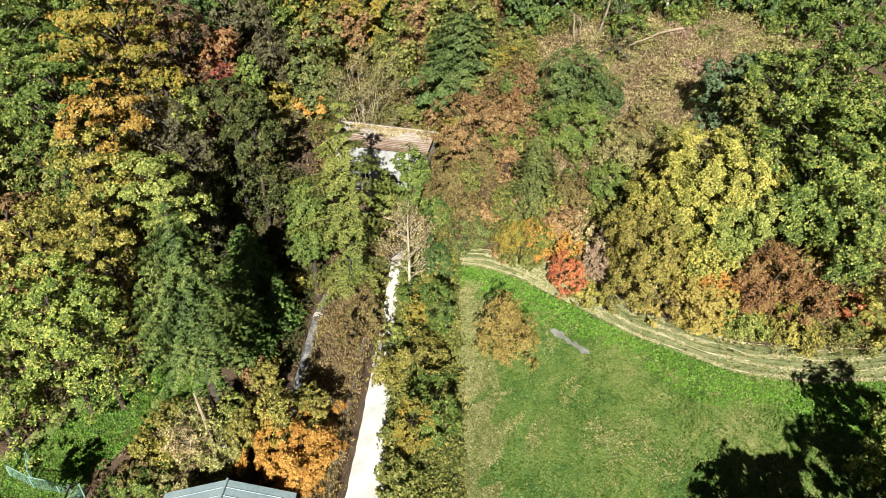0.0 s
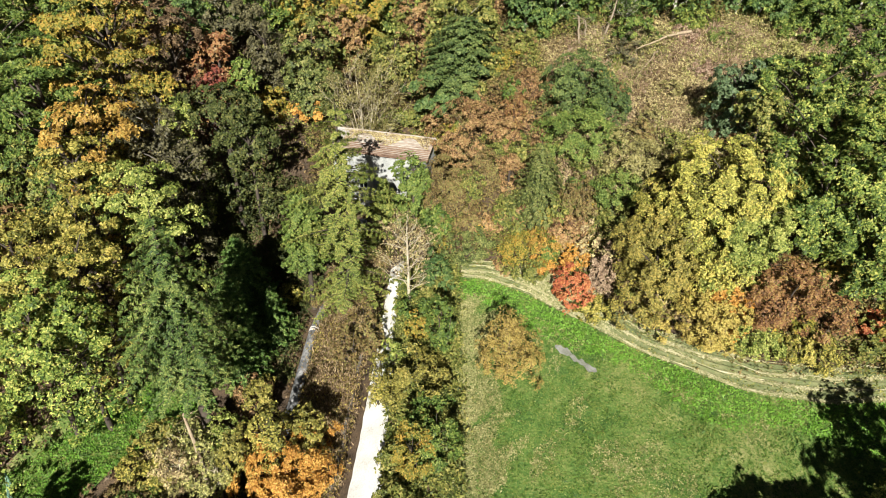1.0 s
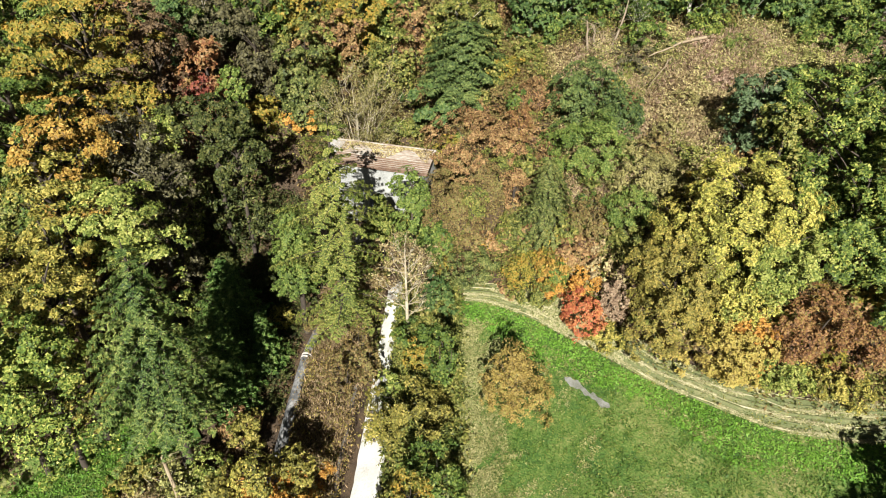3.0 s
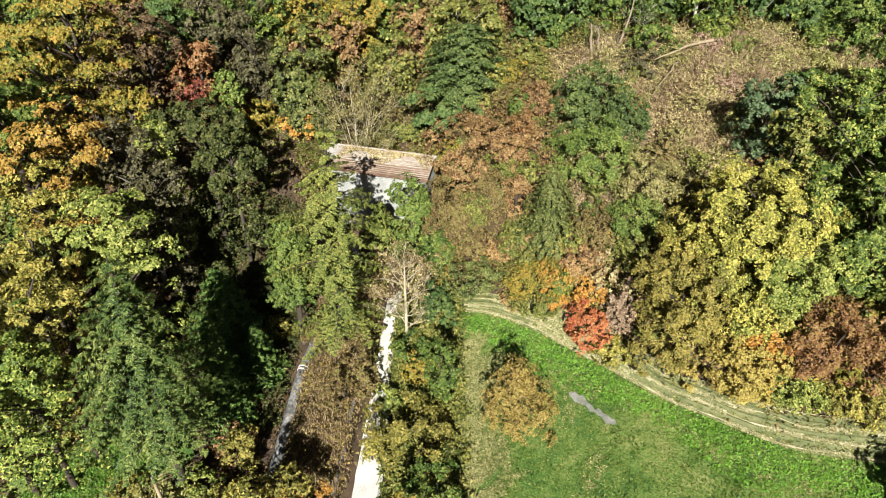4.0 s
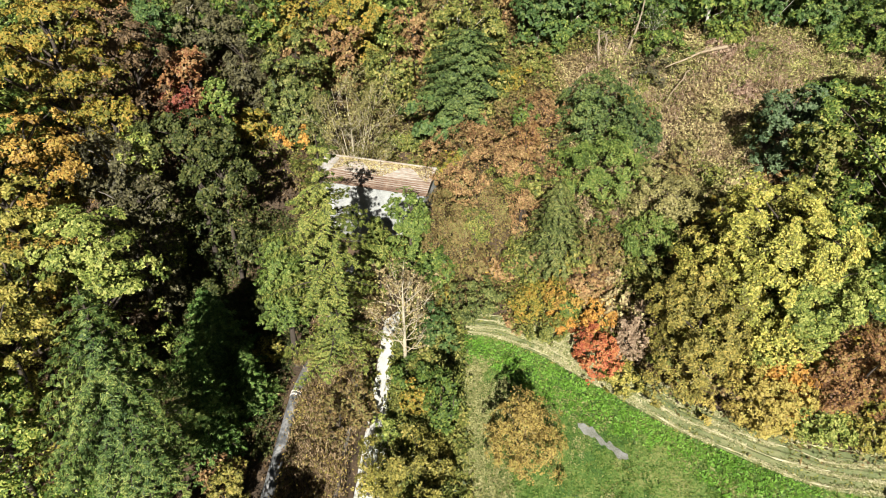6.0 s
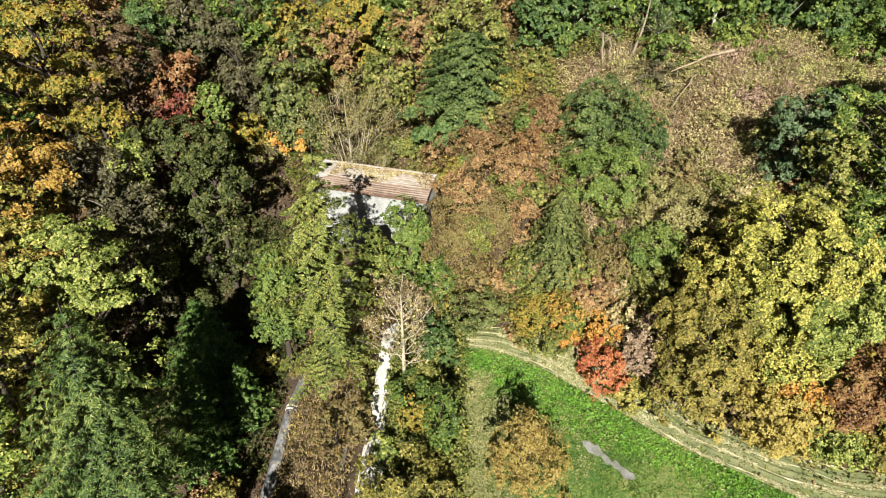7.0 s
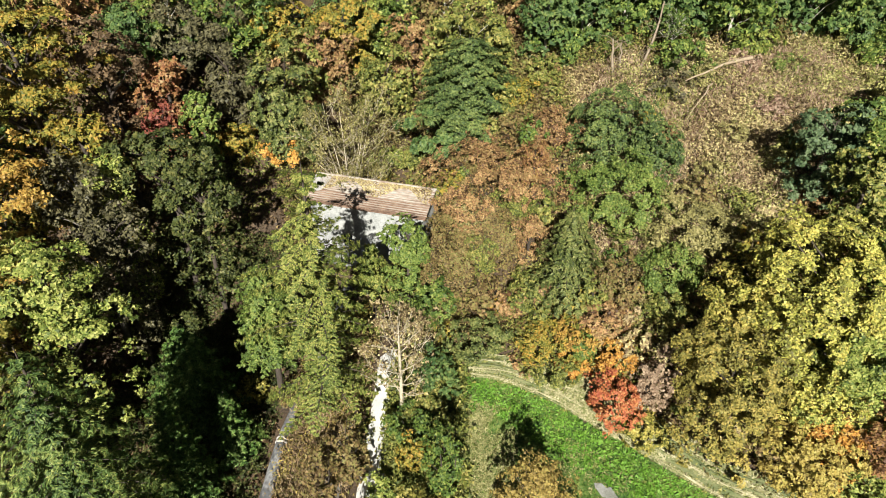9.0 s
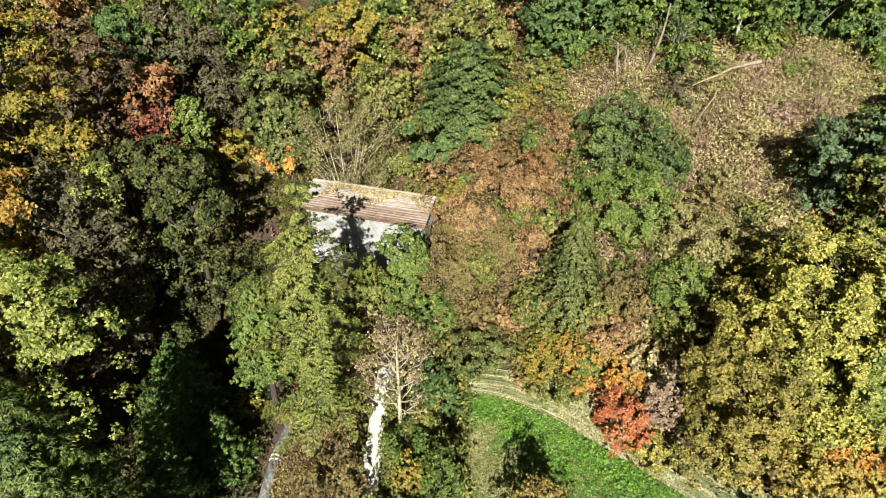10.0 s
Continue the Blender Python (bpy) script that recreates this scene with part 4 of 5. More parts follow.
broadleaf(-25.3, 53.0, 17.7, 2.2, 1.1, "gold", "low yellow boughs under a golden tree", leaf=0.145, skirt=0.3, fill=0.85)
# dark green leaves stand in for shade on a lighter tree
broadleaf(-27.2, 66.0, 22.5, 2.4, 1.9, "darkgreen", "light green tree at the top of the wood, leaves darkened for shade", leaf=0.175, skirt=0.3, fill=0.85)
broadleaf(-39.0, 66.0, 23.2, 2.9, 1.9, "green", "green tree at the top of the wood", leaf=0.175, skirt=0.3, fill=0.85)
broadleaf(-33.0, 68.0, 24.0, 3.0, 2.0, "redbrown", "dark red-brown tree at the top of the wood", leaf=0.175, skirt=0.3, fill=0.85)
broadleaf(-23.5, 70.0, 21.5, 3.9, 3.1, "greybrown", "grey-brown tree that has lost many leaves", fill=0.8, twigs=12, leaf=0.175)
broadleaf(-18.7, 65.0, 17.9, 2.3, 3.8, "greybrown", "thin twiggy grey-brown tree on the slope", fill=0.7, twigs=16, leaf=0.175)
broadleaf(-24.8, 61.0, 17.2, 1.9, 2.4, "redbrown", "dark red tree deep in the wood", leaf=0.175)
broadleaf(-23.6, 60.4, 16.4, 1.6, 1.4, "darkred", "dark red shrub below a copper tree", name="shrub", leaf=0.175)
broadleaf(-22.2, 60.8, 19.3, 2.0, 1.9, "copper", "copper-red tree standing among dark trees", fill=1.1, leaf=0.175)
# leaf colour carries the gully's shade, darker than the tree's own olive
broadleaf(-19.8, 53.0, 15.9, 3.3, 1.9, "shadeolive", "olive-green tree with a rounded top", leaf=0.145, skirt=0.1)
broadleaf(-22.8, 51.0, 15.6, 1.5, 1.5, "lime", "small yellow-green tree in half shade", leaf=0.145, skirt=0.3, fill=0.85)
# gully shade painted into this crown's leaf colour too
broadleaf(-17.7, 52.5, 12.6, 2.6, 1.9, "shadeolive", "olive tree with bare grey limbs showing", twigs=14, fill=0.8, leaf=0.145, skirt=0.1)
broadleaf(-19.7, 60.0, 16.7, 1.2, 1.9, "softgreen", "slender yellow-green tree in the wood", leaf=0.175)
broadleaf(-24.6, 50.0, 14.2, 2.8, 2.6, "greybrown", "nearly bare grey tree with fine twigs", fill=0.6, twigs=50, bark=bark_grey, leaf=0.145, skirt=0.3)
broadleaf(-22.7, 49.0, 12.0, 2.4, 1.7, "greybrown", "dark twiggy tree over a shaded gully", fill=0.5, twigs=30, leaf=0.14, skirt=0.3)
broadleaf(-18.7, 63.3, 13.1, 2.0, 1.8, "gold", "gold and brown shrub on the wooded slope", name="shrub", leaf=0.175)
broadleaf(-13.9, 64.0, 15.7, 2.8, 4.4, "cypress", "tall olive-green tree behind the house", fill=1.2, leaf=0.175)
broadleaf(-14.6, 64.0, 12.2, 2.0, 1.0, "orange", "orange shrub at the foot of an olive tree", name="shrub", leaf=0.175)
broadleaf(-12.1, 71.0, 19.4, 3.5, 2.0, "rust", "dark rust tree with flat tiers of leaves", flat=0.3, leaf=0.175)
broadleaf(-10.3, 76.0, 21.2, 4.3, 2.2, "gold", "yellow-green tree with flat tiers of leaves", flat=0.3, leaf=0.175)
broadleaf(-16.3, 74.0, 21.2, 3.1, 2.5, "gold", "golden tree high on the slope", leaf=0.175)
broadleaf(-6.0, 77.0, 21.4, 3.5, 2.0, "green", "green tree at the top of the slope", leaf=0.175)
broadleaf(-3.1, 73.0, 19.9, 1.9, 2.3, "rust", "orange-red tree with dense leaves on the slope", fill=1.1, leaf=0.175)
broadleaf(-4.5, 74.0, 16.5, 2.3, 2.3, "rust", "rusty shrub below an orange tree", name="shrub", leaf=0.175)
broadleaf(-8.2, 77.0, 16.5, 3.6, 2.4, "olive", "olive shrub on the slope behind the house", name="shrub", leaf=0.175)
conifer(2.0, 64.5, 21.9, 5.9, "darkfir", "dark green tree with dense flat tiers of leaves", name="cedar_tree", needle=0.2, levels=20, density=1.5, power=0.45, boughs=11, width=0.42, droop=0.2, wild=0.2, start=0.1)
broadleaf(0.7, 64.0, 14.0, 3.4, 2.4, "darkgreen", "dark green lower boughs over the hillside", fill=1.25, flat=0.35, leaf=0.175)
broadleaf(3.6, 70.0, 20.7, 4.0, 2.0, "olive", "olive-topped tree behind a dark green one", leaf=0.175)
broadleaf(2.7, 78.0, 21.7, 2.9, 1.6, "lime", "lime green tree at the top of the slope", leaf=0.175)
broadleaf(7.7, 71.0, 20.8, 2.1, 2.7, "rust", "rust and brown tree on the upper slope", leaf=0.175)
broadleaf(10.9, 67.0, 18.8, 3.1, 2.5, "green", "green tree with small leaves on the upper slope", leaf=0.135)
broadleaf(10.7, 76.0, 21.5, 2.9, 2.0, "green", "dark green tree at the top of the slope", leaf=0.135)
broadleaf(16.1, 73.0, 21.3, 3.0, 2.2, "green", "dark green tree with pale trunk on the ridge", bark=bark_pale, leaf=0.135)
broadleaf(19.7, 68.0, 22.2, 3.3, 2.3, "darkgreen", "dark green trees above a slope of dry scrub", leaf=0.135)
broadleaf(26.6, 73.0, 22.1, 3.3, 1.9, "darkgreen", "dark tree on the ridge over dry scrub", leaf=0.135)
broadleaf(18.8, 62.5, 20.6, 1.9, 1.5, "green", "green shrub at the top of a dry slope", name="shrub", leaf=0.135)
broadleaf(30.6, 69.0, 22.1, 3.6, 1.8, "darkgreen", "dark green tree above the scrub slope", leaf=0.135)
broadleaf(33.9, 66.0, 22.0, 3.4, 2.2, "darkgreen", "dark green tree shading the top of the scrub", leaf=0.135)
broadleaf(36.2, 62.0, 21.9, 3.0, 2.8, "green", "green tree at the side of the scrub slope", leaf=0.135)
broadleaf(25.0, 63.8, 21.4, 2.1, 1.1, "feather", "yellow-green shrub at the top of dry scrub", name="shrub", leaf=0.175)
broadleaf(8.0, 57.0, 16.3, 2.0, 2.2, "rust", "tan and rust thicket on the hillside", name="shrub", fill=1.1, leaf=0.11, dense=1.2)
broadleaf(4.5, 55.4, 12.6, 4.3, 2.1, "rust", "wide rust-orange thicket on the hillside", name="shrub", leaf=0.11, dense=1.2, fill=1.1)
broadleaf(3.0, 52.7, 9.9, 3.7, 2.3, "brown", "wide brown shrub with small dry leaves", name="shrub", leaf=0.11, dense=1.2, fill=1.1)
broadleaf(0.6, 51.4, 7.9, 2.6, 2.1, "brown", "brown and green shrub on the hillside", name="shrub", leaf=0.11, dense=1.2, fill=1.1)
broadleaf(0.2, 58.8, 10.0, 1.2, 1.2, "olive", "green-brown shrub beside the house", name="shrub", leaf=0.145)
broadleaf(-2.7, 50.5, 9.6, 1.8, 2.4, "softgreen", "small green tree in front of the house", leaf=0.11, fill=1.1, skirt=1.0)
broadleaf(-2.4, 53.3, 5.8, 1.9, 1.2, "yellow", "yellow-green shrub below a small green tree", name="shrub", leaf=0.145)
broadleaf(-5.1, 66.0, 10.5, 1.7, 1.0, "lime", "yellow-green shrub overhanging the house roof", name="shrub", leaf=0.175)
broadleaf(-2.4, 64.3, 11.4, 1.8, 1.2, "olive", "olive shrub on the bank behind the house", name="shrub", leaf=0.175)
broadleaf(11.8, 54.5, 17.7, 2.2, 1.9, "darkfir", "dense green tree on the hillside", fill=1.3, leaf=0.1, dense=1.8)
broadleaf(14.7, 53.5, 16.2, 1.7, 1.3, "darkfir", "green side crown of a hillside tree", fill=1.2, leaf=0.1, dense=1.8)
broadleaf(12.1, 51.3, 13.4, 3.1, 3.0, "softgreen", "yellow-green tree with fine leaves", fill=1.2, leaf=0.09, dense=2.0)
broadleaf(14.4, 46.0, 10.4, 2.1, 1.9, "softgreen", "bright green shrub beside a yellow tree", name="shrub", leaf=0.1, dense=1.6)
broadleaf(13.9, 44.3, 8.8, 1.4, 1.5, "olive", "green and yellow shrub on the hillside", name="shrub", leaf=0.125)
broadleaf(16.2, 48.4, 12.8, 2.4, 1.6, "twiggreen", "dry olive and tan brush on the hillside", name="shrub", fill=1.1, leaf=0.11, dense=1.8)
broadleaf(11.5, 46.6, 9.4, 1.8, 1.5, "brown", "dry brown shrub on the hillside", name="shrub", fill=1.1, leaf=0.11, dense=1.8)
broadleaf(2.5, 45.6, 5.3, 1.8, 1.5, "cypress", "rounded olive shrub at the meadow corner", name="shrub", leaf=0.11, fill=1.2, dense=1.6)
for bx, by, br, bz, bp, bl in (
        (2.0, 54.2, 1.1, 1.0, "twiggreen", "pale olive bush in a brown thicket"), (4.8, 52.4, 1.2, 1.1, "olive", "olive bush in a brown thicket"),
        (5.9, 50.6, 1.0, 1.0, "rust", "rusty bush in a brown thicket"), (2.6, 50.2, 1.1, 1.0, "olive", "olive bush in a brown thicket"),
        (6.6, 54.4, 1.0, 1.0, "redbrown", "red-brown bush in a rusty thicket"), (8.7, 43.9, 0.9, 0.7, "green", "small green bush among orange shrubs")):
    broadleaf(bx, by, float(ground(bx, by)) + 2.6 + 0.4 * bz if by > 49 else float(ground(bx, by)) + 1.2, br, bz, bp, bl, name="shrub", leaf=0.11, fill=0.8)
broadleaf(3.9, 47.9, 6.2, 0.7, 0.7, "brightyellow", "small bright yellow shrub", name="shrub", leaf=0.14)
broadleaf(5.4, 47.6, 7.4, 1.2, 1.3, "olive", "pale olive shrub on the hillside", name="shrub", leaf=0.14)
broadleaf(6.7, 45.2, 6.0, 2.2, 1.1, "gold", "orange and green low shrub above the meadow", name="shrub", leaf=0.11, dense=1.6)
broadleaf(5.2, 44.4, 4.5, 1.0, 0.5, "rust", "small rusty shrub at the meadow edge", name="shrub", leaf=0.14)
broadleaf(7.0, 43.5, 4.7, 1.6, 0.8, "olive", "low olive and brown shrub at the meadow edge", name="shrub", leaf=0.11, dense=1.6)
broadleaf(10.5, 41.0, 4.6, 1.6, 1.5, "red", "flame-red shrub on the bank above the meadow", name="shrub", leaf=0.11, fill=1.2, dense=1.6)
broadleaf(10.8, 42.9, 5.8, 1.4, 1.2, "orange", "orange shrub above a red one", name="shrub", leaf=0.125)
broadleaf(12.5, 40.7, 6.0, 1.1, 2.4, "pale", "bare pinkish shrub with pale twigs", name="shrub", fill=0.7, leaf=0.125, twigs=20)
broadleaf(11.8, 39.5, 3.5, 1.5, 0.8, "yellow", "low yellow-green shrub on the bank", name="shrub", leaf=0.125)
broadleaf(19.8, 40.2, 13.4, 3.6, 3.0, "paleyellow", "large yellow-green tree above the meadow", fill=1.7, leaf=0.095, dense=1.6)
broadleaf(21.7, 38.0, 11.0, 2.6, 2.3, "lime", "yellow-green lower crown of a large tree", fill=1.6, leaf=0.095, dense=1.6)
broadleaf(17.5, 41.0, 12.0, 2.4, 1.4, "yellow", "yellow side crown of a large tree", fill=1.0, leaf=0.095, dense=1.6)
broadleaf(15.8, 38.8, 8.4, 2.6, 3.5, "bronze", "dense olive-brown tree beside the yellow one", fill=1.4, leaf=0.09, dense=1.6)
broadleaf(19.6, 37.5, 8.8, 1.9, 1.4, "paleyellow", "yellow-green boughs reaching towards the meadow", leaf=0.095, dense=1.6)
broadleaf(20.8, 36.4, 6.9, 1.4, 0.7, "orange", "orange-yellow shrub under the large tree", name="shrub", leaf=0.125, dense=1.7)
broadleaf(19.4, 36.0, 5.8, 1.9, 0.9, "amber", "amber-brown shrub above the meadow bank", name="shrub", leaf=0.115, fill=1.3, dense=1.7)
broadleaf(23.4, 35.8, 8.2, 2.1, 1.6, "redbrown", "dark red-brown shrub with fine leaves", name="shrub", leaf=0.115, fill=1.3, dense=1.7)
broadleaf(27.5, 36.3, 5.3, 2.0, 1.7, "redbrown", "rusty red shrub above the bank", name="shrub", leaf=0.115, dense=1.7)
broadleaf(19.9, 36.0, 3.3, 1.8, 1.0, "amber", "olive-brown shrub along the terraced bank", name="shrub", leaf=0.115, fill=1.3, dense=1.7)
broadleaf(22.5, 35.2, 3.6, 2.0, 1.1, "lime", "yellow-green shrub along the terraced bank", name="shrub", leaf=0.115, fill=1.3, dense=1.7)
broadleaf(16.2, 38.1, 3.5, 1.5, 0.8, "amber", "brown shrub at the foot of an olive tree", name="shrub", leaf=0.115, fill=1.3, dense=1.7)
broadleaf(25.7, 34.7, 3.4, 1.8, 1.1, "yellow", "yellow-green and orange shrub along the bank", name="shrub", leaf=0.115, fill=1.3, dense=1.7)
broadleaf(31.4, 36.1, 4.6, 1.4, 1.0, "red", "red shrub among brown ones", name="shrub", leaf=0.125)
broadleaf(31.2, 34.9, 3.4, 1.8, 1.5, "olive", "olive shrub along the terraced bank", name="shrub", leaf=0.125)
broadleaf(33.6, 34.6, 4.6, 2.3, 2.9, "yellow", "yellow shrub along the terraced bank", name="shrub", leaf=0.125)
broadleaf(28.1, 41.0, 13.6, 4.4, 4.4, "leafgreen", "tall green tree with lobed crown above the bank", fill=1.1, leaf=0.125)
broadleaf(32.0, 42.0, 16.4, 3.9, 4.8, "leafgreen", "tall green tree with some yellow leaves", fill=1.1, leaf=0.125)
broadleaf(30.5, 38.0, 9.9, 2.9, 2.9, "leafgreen", "green lower boughs of a tall tree", leaf=0.125)
broadleaf(27.2, 45.5, 18.9, 2.6, 2.4, "leafgreen", "yellow-green tree behind a taller green one", leaf=0.125)
broadleaf(33.0, 48.0, 21.8, 3.3, 2.9, "green", "green tree at the side of the scrub slope", leaf=0.125)
broadleaf(23.5, 48.5, 18.9, 1.9, 1.3, "pine", "blue-green pine bough over dry scrub", leaf=0.125, flat=0.35)
broadleaf(24.0, 45.0, 18.0, 1.5, 1.3, "olive", "yellow-green tree beside a pine", leaf=0.125)
broadleaf(36.4, 57.6, 17.6, 1.7, 1.3, "twiggreen", "dry olive brush at the side of the scrub slope", name="shrub", fill=0.7, leaf=0.145)
for bx, by, br, bz, bp, bl in (
        (20.4, 60.9, 1.3, 0.9, "twiggreen", "grey-tan twiggy bush in dry scrub"), (23.6, 62.0, 1.2, 0.8, "pinkbrown", "rust-pink bush in dry scrub"),
        (26.8, 61.4, 1.1, 0.9, "softgreen", "small green bush in dry scrub"), (29.6, 60.2, 1.2, 0.9, "hayleaf", "pale yellow-green bush in dry scrub"),
        (30.6, 56.6, 1.3, 0.9, "hayleaf", "pale yellow-green bush in dry scrub"), (27.4, 56.2, 1.0, 0.8, "olive", "low olive bush in dry scrub"),
        (24.2, 57.4, 1.2, 0.7, "pinkbrown", "pinkish-brown bush in dry scrub"), (20.6, 55.4, 1.1, 0.8, "twiggreen", "dry olive and tan bush in scrub"),
        (22.8, 52.6, 1.2, 0.9, "hayleaf", "pale yellow-green bush in dry scrub"), (18.6, 52.2, 1.1, 0.8, "twiggreen", "dry olive and tan bush in scrub"),
        (19.6, 49.6, 1.2, 0.9, "olive", "low olive bush in dry scrub"), (33.0, 59.4, 1.3, 0.9, "hayleaf", "pale yellow-green bush in dry scrub")):
    broadleaf(bx, by, float(ground(bx, by)) + 0.7 * bz, br, bz, bp, bl, name="shrub", leaf=0.12, dense=1.6, fill=0.7, skirt=0)
broadleaf(-10.36, 28.3, -2.4, 2.7, 2.8, "orange", "bright orange tree beside the shed", fill=1.5, leaf=0.1, dense=1.5)
broadleaf(-11.2, 28.6, 1.7, 1.15, 1.6, "yellow", "yellow-brown slender tree above the orange one", leaf=0.095, skirt=0.3, fill=0.6, twigs=20)
broadleaf(-1.5, 34.3, 1.5, 2.6, 1.4, "goldolive", "yellow-leaved tree overhanging the track", fill=0.9, leaf=0.105)
broadleaf(-3.4, 33.3, 0.0, 1.0, 1.3, "goldolive", "yellow shrub leaning over the track", name="shrub", leaf=0.12)
broadleaf(-0.6, 28.5, -2.7, 1.9, 3.3, "green", "dark green tree between track and meadow", leaf=0.105)
broadleaf(-2.0, 27.1, 0.5, 1.0, 2.6, "gold", "mixed green and brown shrub beside the track", name="shrub", leaf=0.105)
broadleaf(-0.7, 43.5, 4.1, 1.3, 1.8, "darkgreen", "dark green small tree at the meadow corner", leaf=0.14)
broadleaf(-1.9, 40.7, 2.4, 1.7, 1.0, "green", "green shrub beside the track", name="shrub", leaf=0.14)
broadleaf(-1.9, 38.7, 2.1, 1.0, 1.2, "gold", "orange and yellow shrub beside the track", name="shrub", leaf=0.14)
broadleaf(-0.1, 36.6, 3.6, 0.9, 2.7, "green", "dark green hedge shrub along the meadow side", name="shrub", leaf=0.14)
broadleaf(0.1, 40.0, 3.0, 0.7, 1.0, "olive", "pale brown shrub along the meadow side", name="shrub", leaf=0.14)
broadleaf(-7.9, 38.5, 0.2, 1.1, 2.9, "brown", "dry brown bush on the bank by the pipe", name="shrub", fill=0.7, leaf=0.14, twigs=20)
broadleaf(-6.2, 39.6, 0.8, 1.3, 2.3, "brown", "bare twiggy bush leaning over the track", name="shrub", fill=0.45, leaf=0.14, twigs=40)
broadleaf(-10.7, 46.8, -0.4, 1.8, 0.9, "brown", "brown bracken under a larch", name="shrub", fill=0.8, leaf=0.14)
broadleaf(-14.4, 46.6, -0.2, 1.2, 1.1, "yellow", "yellow shrub under a larch", name="shrub", leaf=0.14)
broadleaf(-18.0, 31.0, -2.0, 1.9, 1.0, "hayleaf", "pale yellow shrub among dead branches", name="shrub", leaf=0.14, skirt=0.6, fill=0.55, twigs=30, bark=bark_light)
broadleaf(-16.2, 32.1, -2.8, 1.2, 1.9, "lime", "light green shrub beside dead branches", name="shrub", leaf=0.14)
broadleaf(-20.4, 30.2, -4.1, 1.8, 0.9, "yellow", "yellow and brown shrub by a grass patch", name="shrub", leaf=0.14)
broadleaf(-21.1, 27.6, -4.6, 1.7, 0.8, "green", "green shrub behind the shed", name="shrub", leaf=0.14)
broadleaf(-15.3, 36.4, -2.4, 1.7, 1.3, "rust", "brown thorny shrub near the pipe", name="shrub", fill=0.7, leaf=0.14)
broadleaf(27.3, 24.0, 4.8, 1.8, 0.9, "lime", "yellow-green treetop at the meadow side", leaf=0.125, skirt=1)
broadleaf(-3.2, 28.4, -0.9, 1.1, 1.6, "olive", "grey-green shrub leaning over the track", name="shrub", leaf=0.14)
broadleaf(-3.0, 24.9, -1.2, 1.3, 1.8, "olive", "green shrub spilling over the track", name="shrub", leaf=0.14)
broadleaf(-4.87, 34.0, -0.2, 0.6, 0.7, "yellow", "yellow shrub spilling over the track", name="shrub", leaf=0.11, skirt=0.4)
broadleaf(-3.9, 37.1, 0.5, 0.7, 1.4, "lime", "yellow-green shrub beside the track", name="shrub", leaf=0.14)
broadleaf(8.2, 43.4, 5.0, 1.2, 0.6, "orange", "orange low shrub above the bank", name="shrub", leaf=0.14)
broadleaf(9.0, 44.9, 6.5, 1.6, 0.8, "maple", "brown and orange shrub above the bank", name="shrub", leaf=0.11, dense=1.6)
broadleaf(-18.5, 29.4, -2.3, 1.4, 1.1, "tan", "dry tan thicket by a mown grass patch", name="shrub", fill=0.5, leaf=0.11, skirt=0.6, twigs=40, bark=bark_light)
broadleaf(-21.5, 32.4, -3.1, 1.4, 1.0, "goldolive", "yellow-brown thicket beside mown grass", name="shrub", leaf=0.14)
broadleaf(-15.5, 28.6, -2.3, 1.6, 1.0, "hayleaf", "pale yellow-green bramble behind the shed", name="shrub", fill=0.5, leaf=0.11, skirt=0.6, twigs=40, bark=bark_light)
broadleaf(-14.2, 29.4, -1.5, 1.3, 1.7, "goldolive", "yellow-brown bramble behind the shed", name="shrub", leaf=0.14, skirt=0.6)
broadleaf(-21.8, 28.4, -4.4, 1.5, 0.8, "brown", "brown thicket at the edge of mown grass", name="shrub", leaf=0.14)
broadleaf(-18.9, 28.2, -4.7, 1.6, 0.8, "twiggreen", "dry pinkish-tan bramble beside the shed", name="shrub", fill=0.8, leaf=0.14)
broadleaf(-4.9, 53.4, 4.6, 2.0, 1.3, "tan", "dry tan brush above the track's end", name="shrub", fill=0.8, leaf=0.145)
broadleaf(-2.0, 48.9, 5.0, 1.8, 1.3, "tan", "orange-tan brush behind a bare tree", name="shrub", fill=0.8, leaf=0.14)
broadleaf(-6.3, 48.7, 2.6, 1.2, 1.7, "brown", "reddish-brown brush beside the pipe", name="shrub", fill=0.8, leaf=0.14)
broadleaf(17.0, 59.7, 18.8, 1.6, 1.4, "greybrown", "grey twiggy shrub on the dry slope", name="shrub", fill=0.45, leaf=0.145, twigs=40)
broadleaf(24.4, 53.5, 16.2, 1.3, 1.0, "olive", "olive-green shrub under a pine bough", name="shrub", leaf=0.145)
broadleaf(26.4, 50.0, 19.3, 1.7, 1.3, "green", "green tree beside a pine bough", leaf=0.145)
broadleaf(-5.9, 65.0, 9.5, 1.2, 1.1, "gold", "yellow shrub growing over the house roof", name="shrub", leaf=0.16)
broadleaf(-1.9, 61.5, 9.5, 1.1, 0.8, "olive", "olive shrub growing over the end of the roof", name="shrub", leaf=0.16)
broadleaf(-24.7, 32.8, 7.2, 2.4, 3.6, "midgreen", "light green broadleaf tree beside a tall spruce", leaf=0.115, skirt=0.15, fill=1.1)
broadleaf(-9.6, 30.6, 0.5, 1.3, 0.7, "goldolive", "yellow-brown small tree on the bank beside the track", leaf=0.14, skirt=0.5)
broadleaf(-14.0, 34.8, -0.8, 1.2, 0.9, "goldolive", "yellow-brown thicket beside the pipe", name="shrub", leaf=0.14, skirt=0.6)

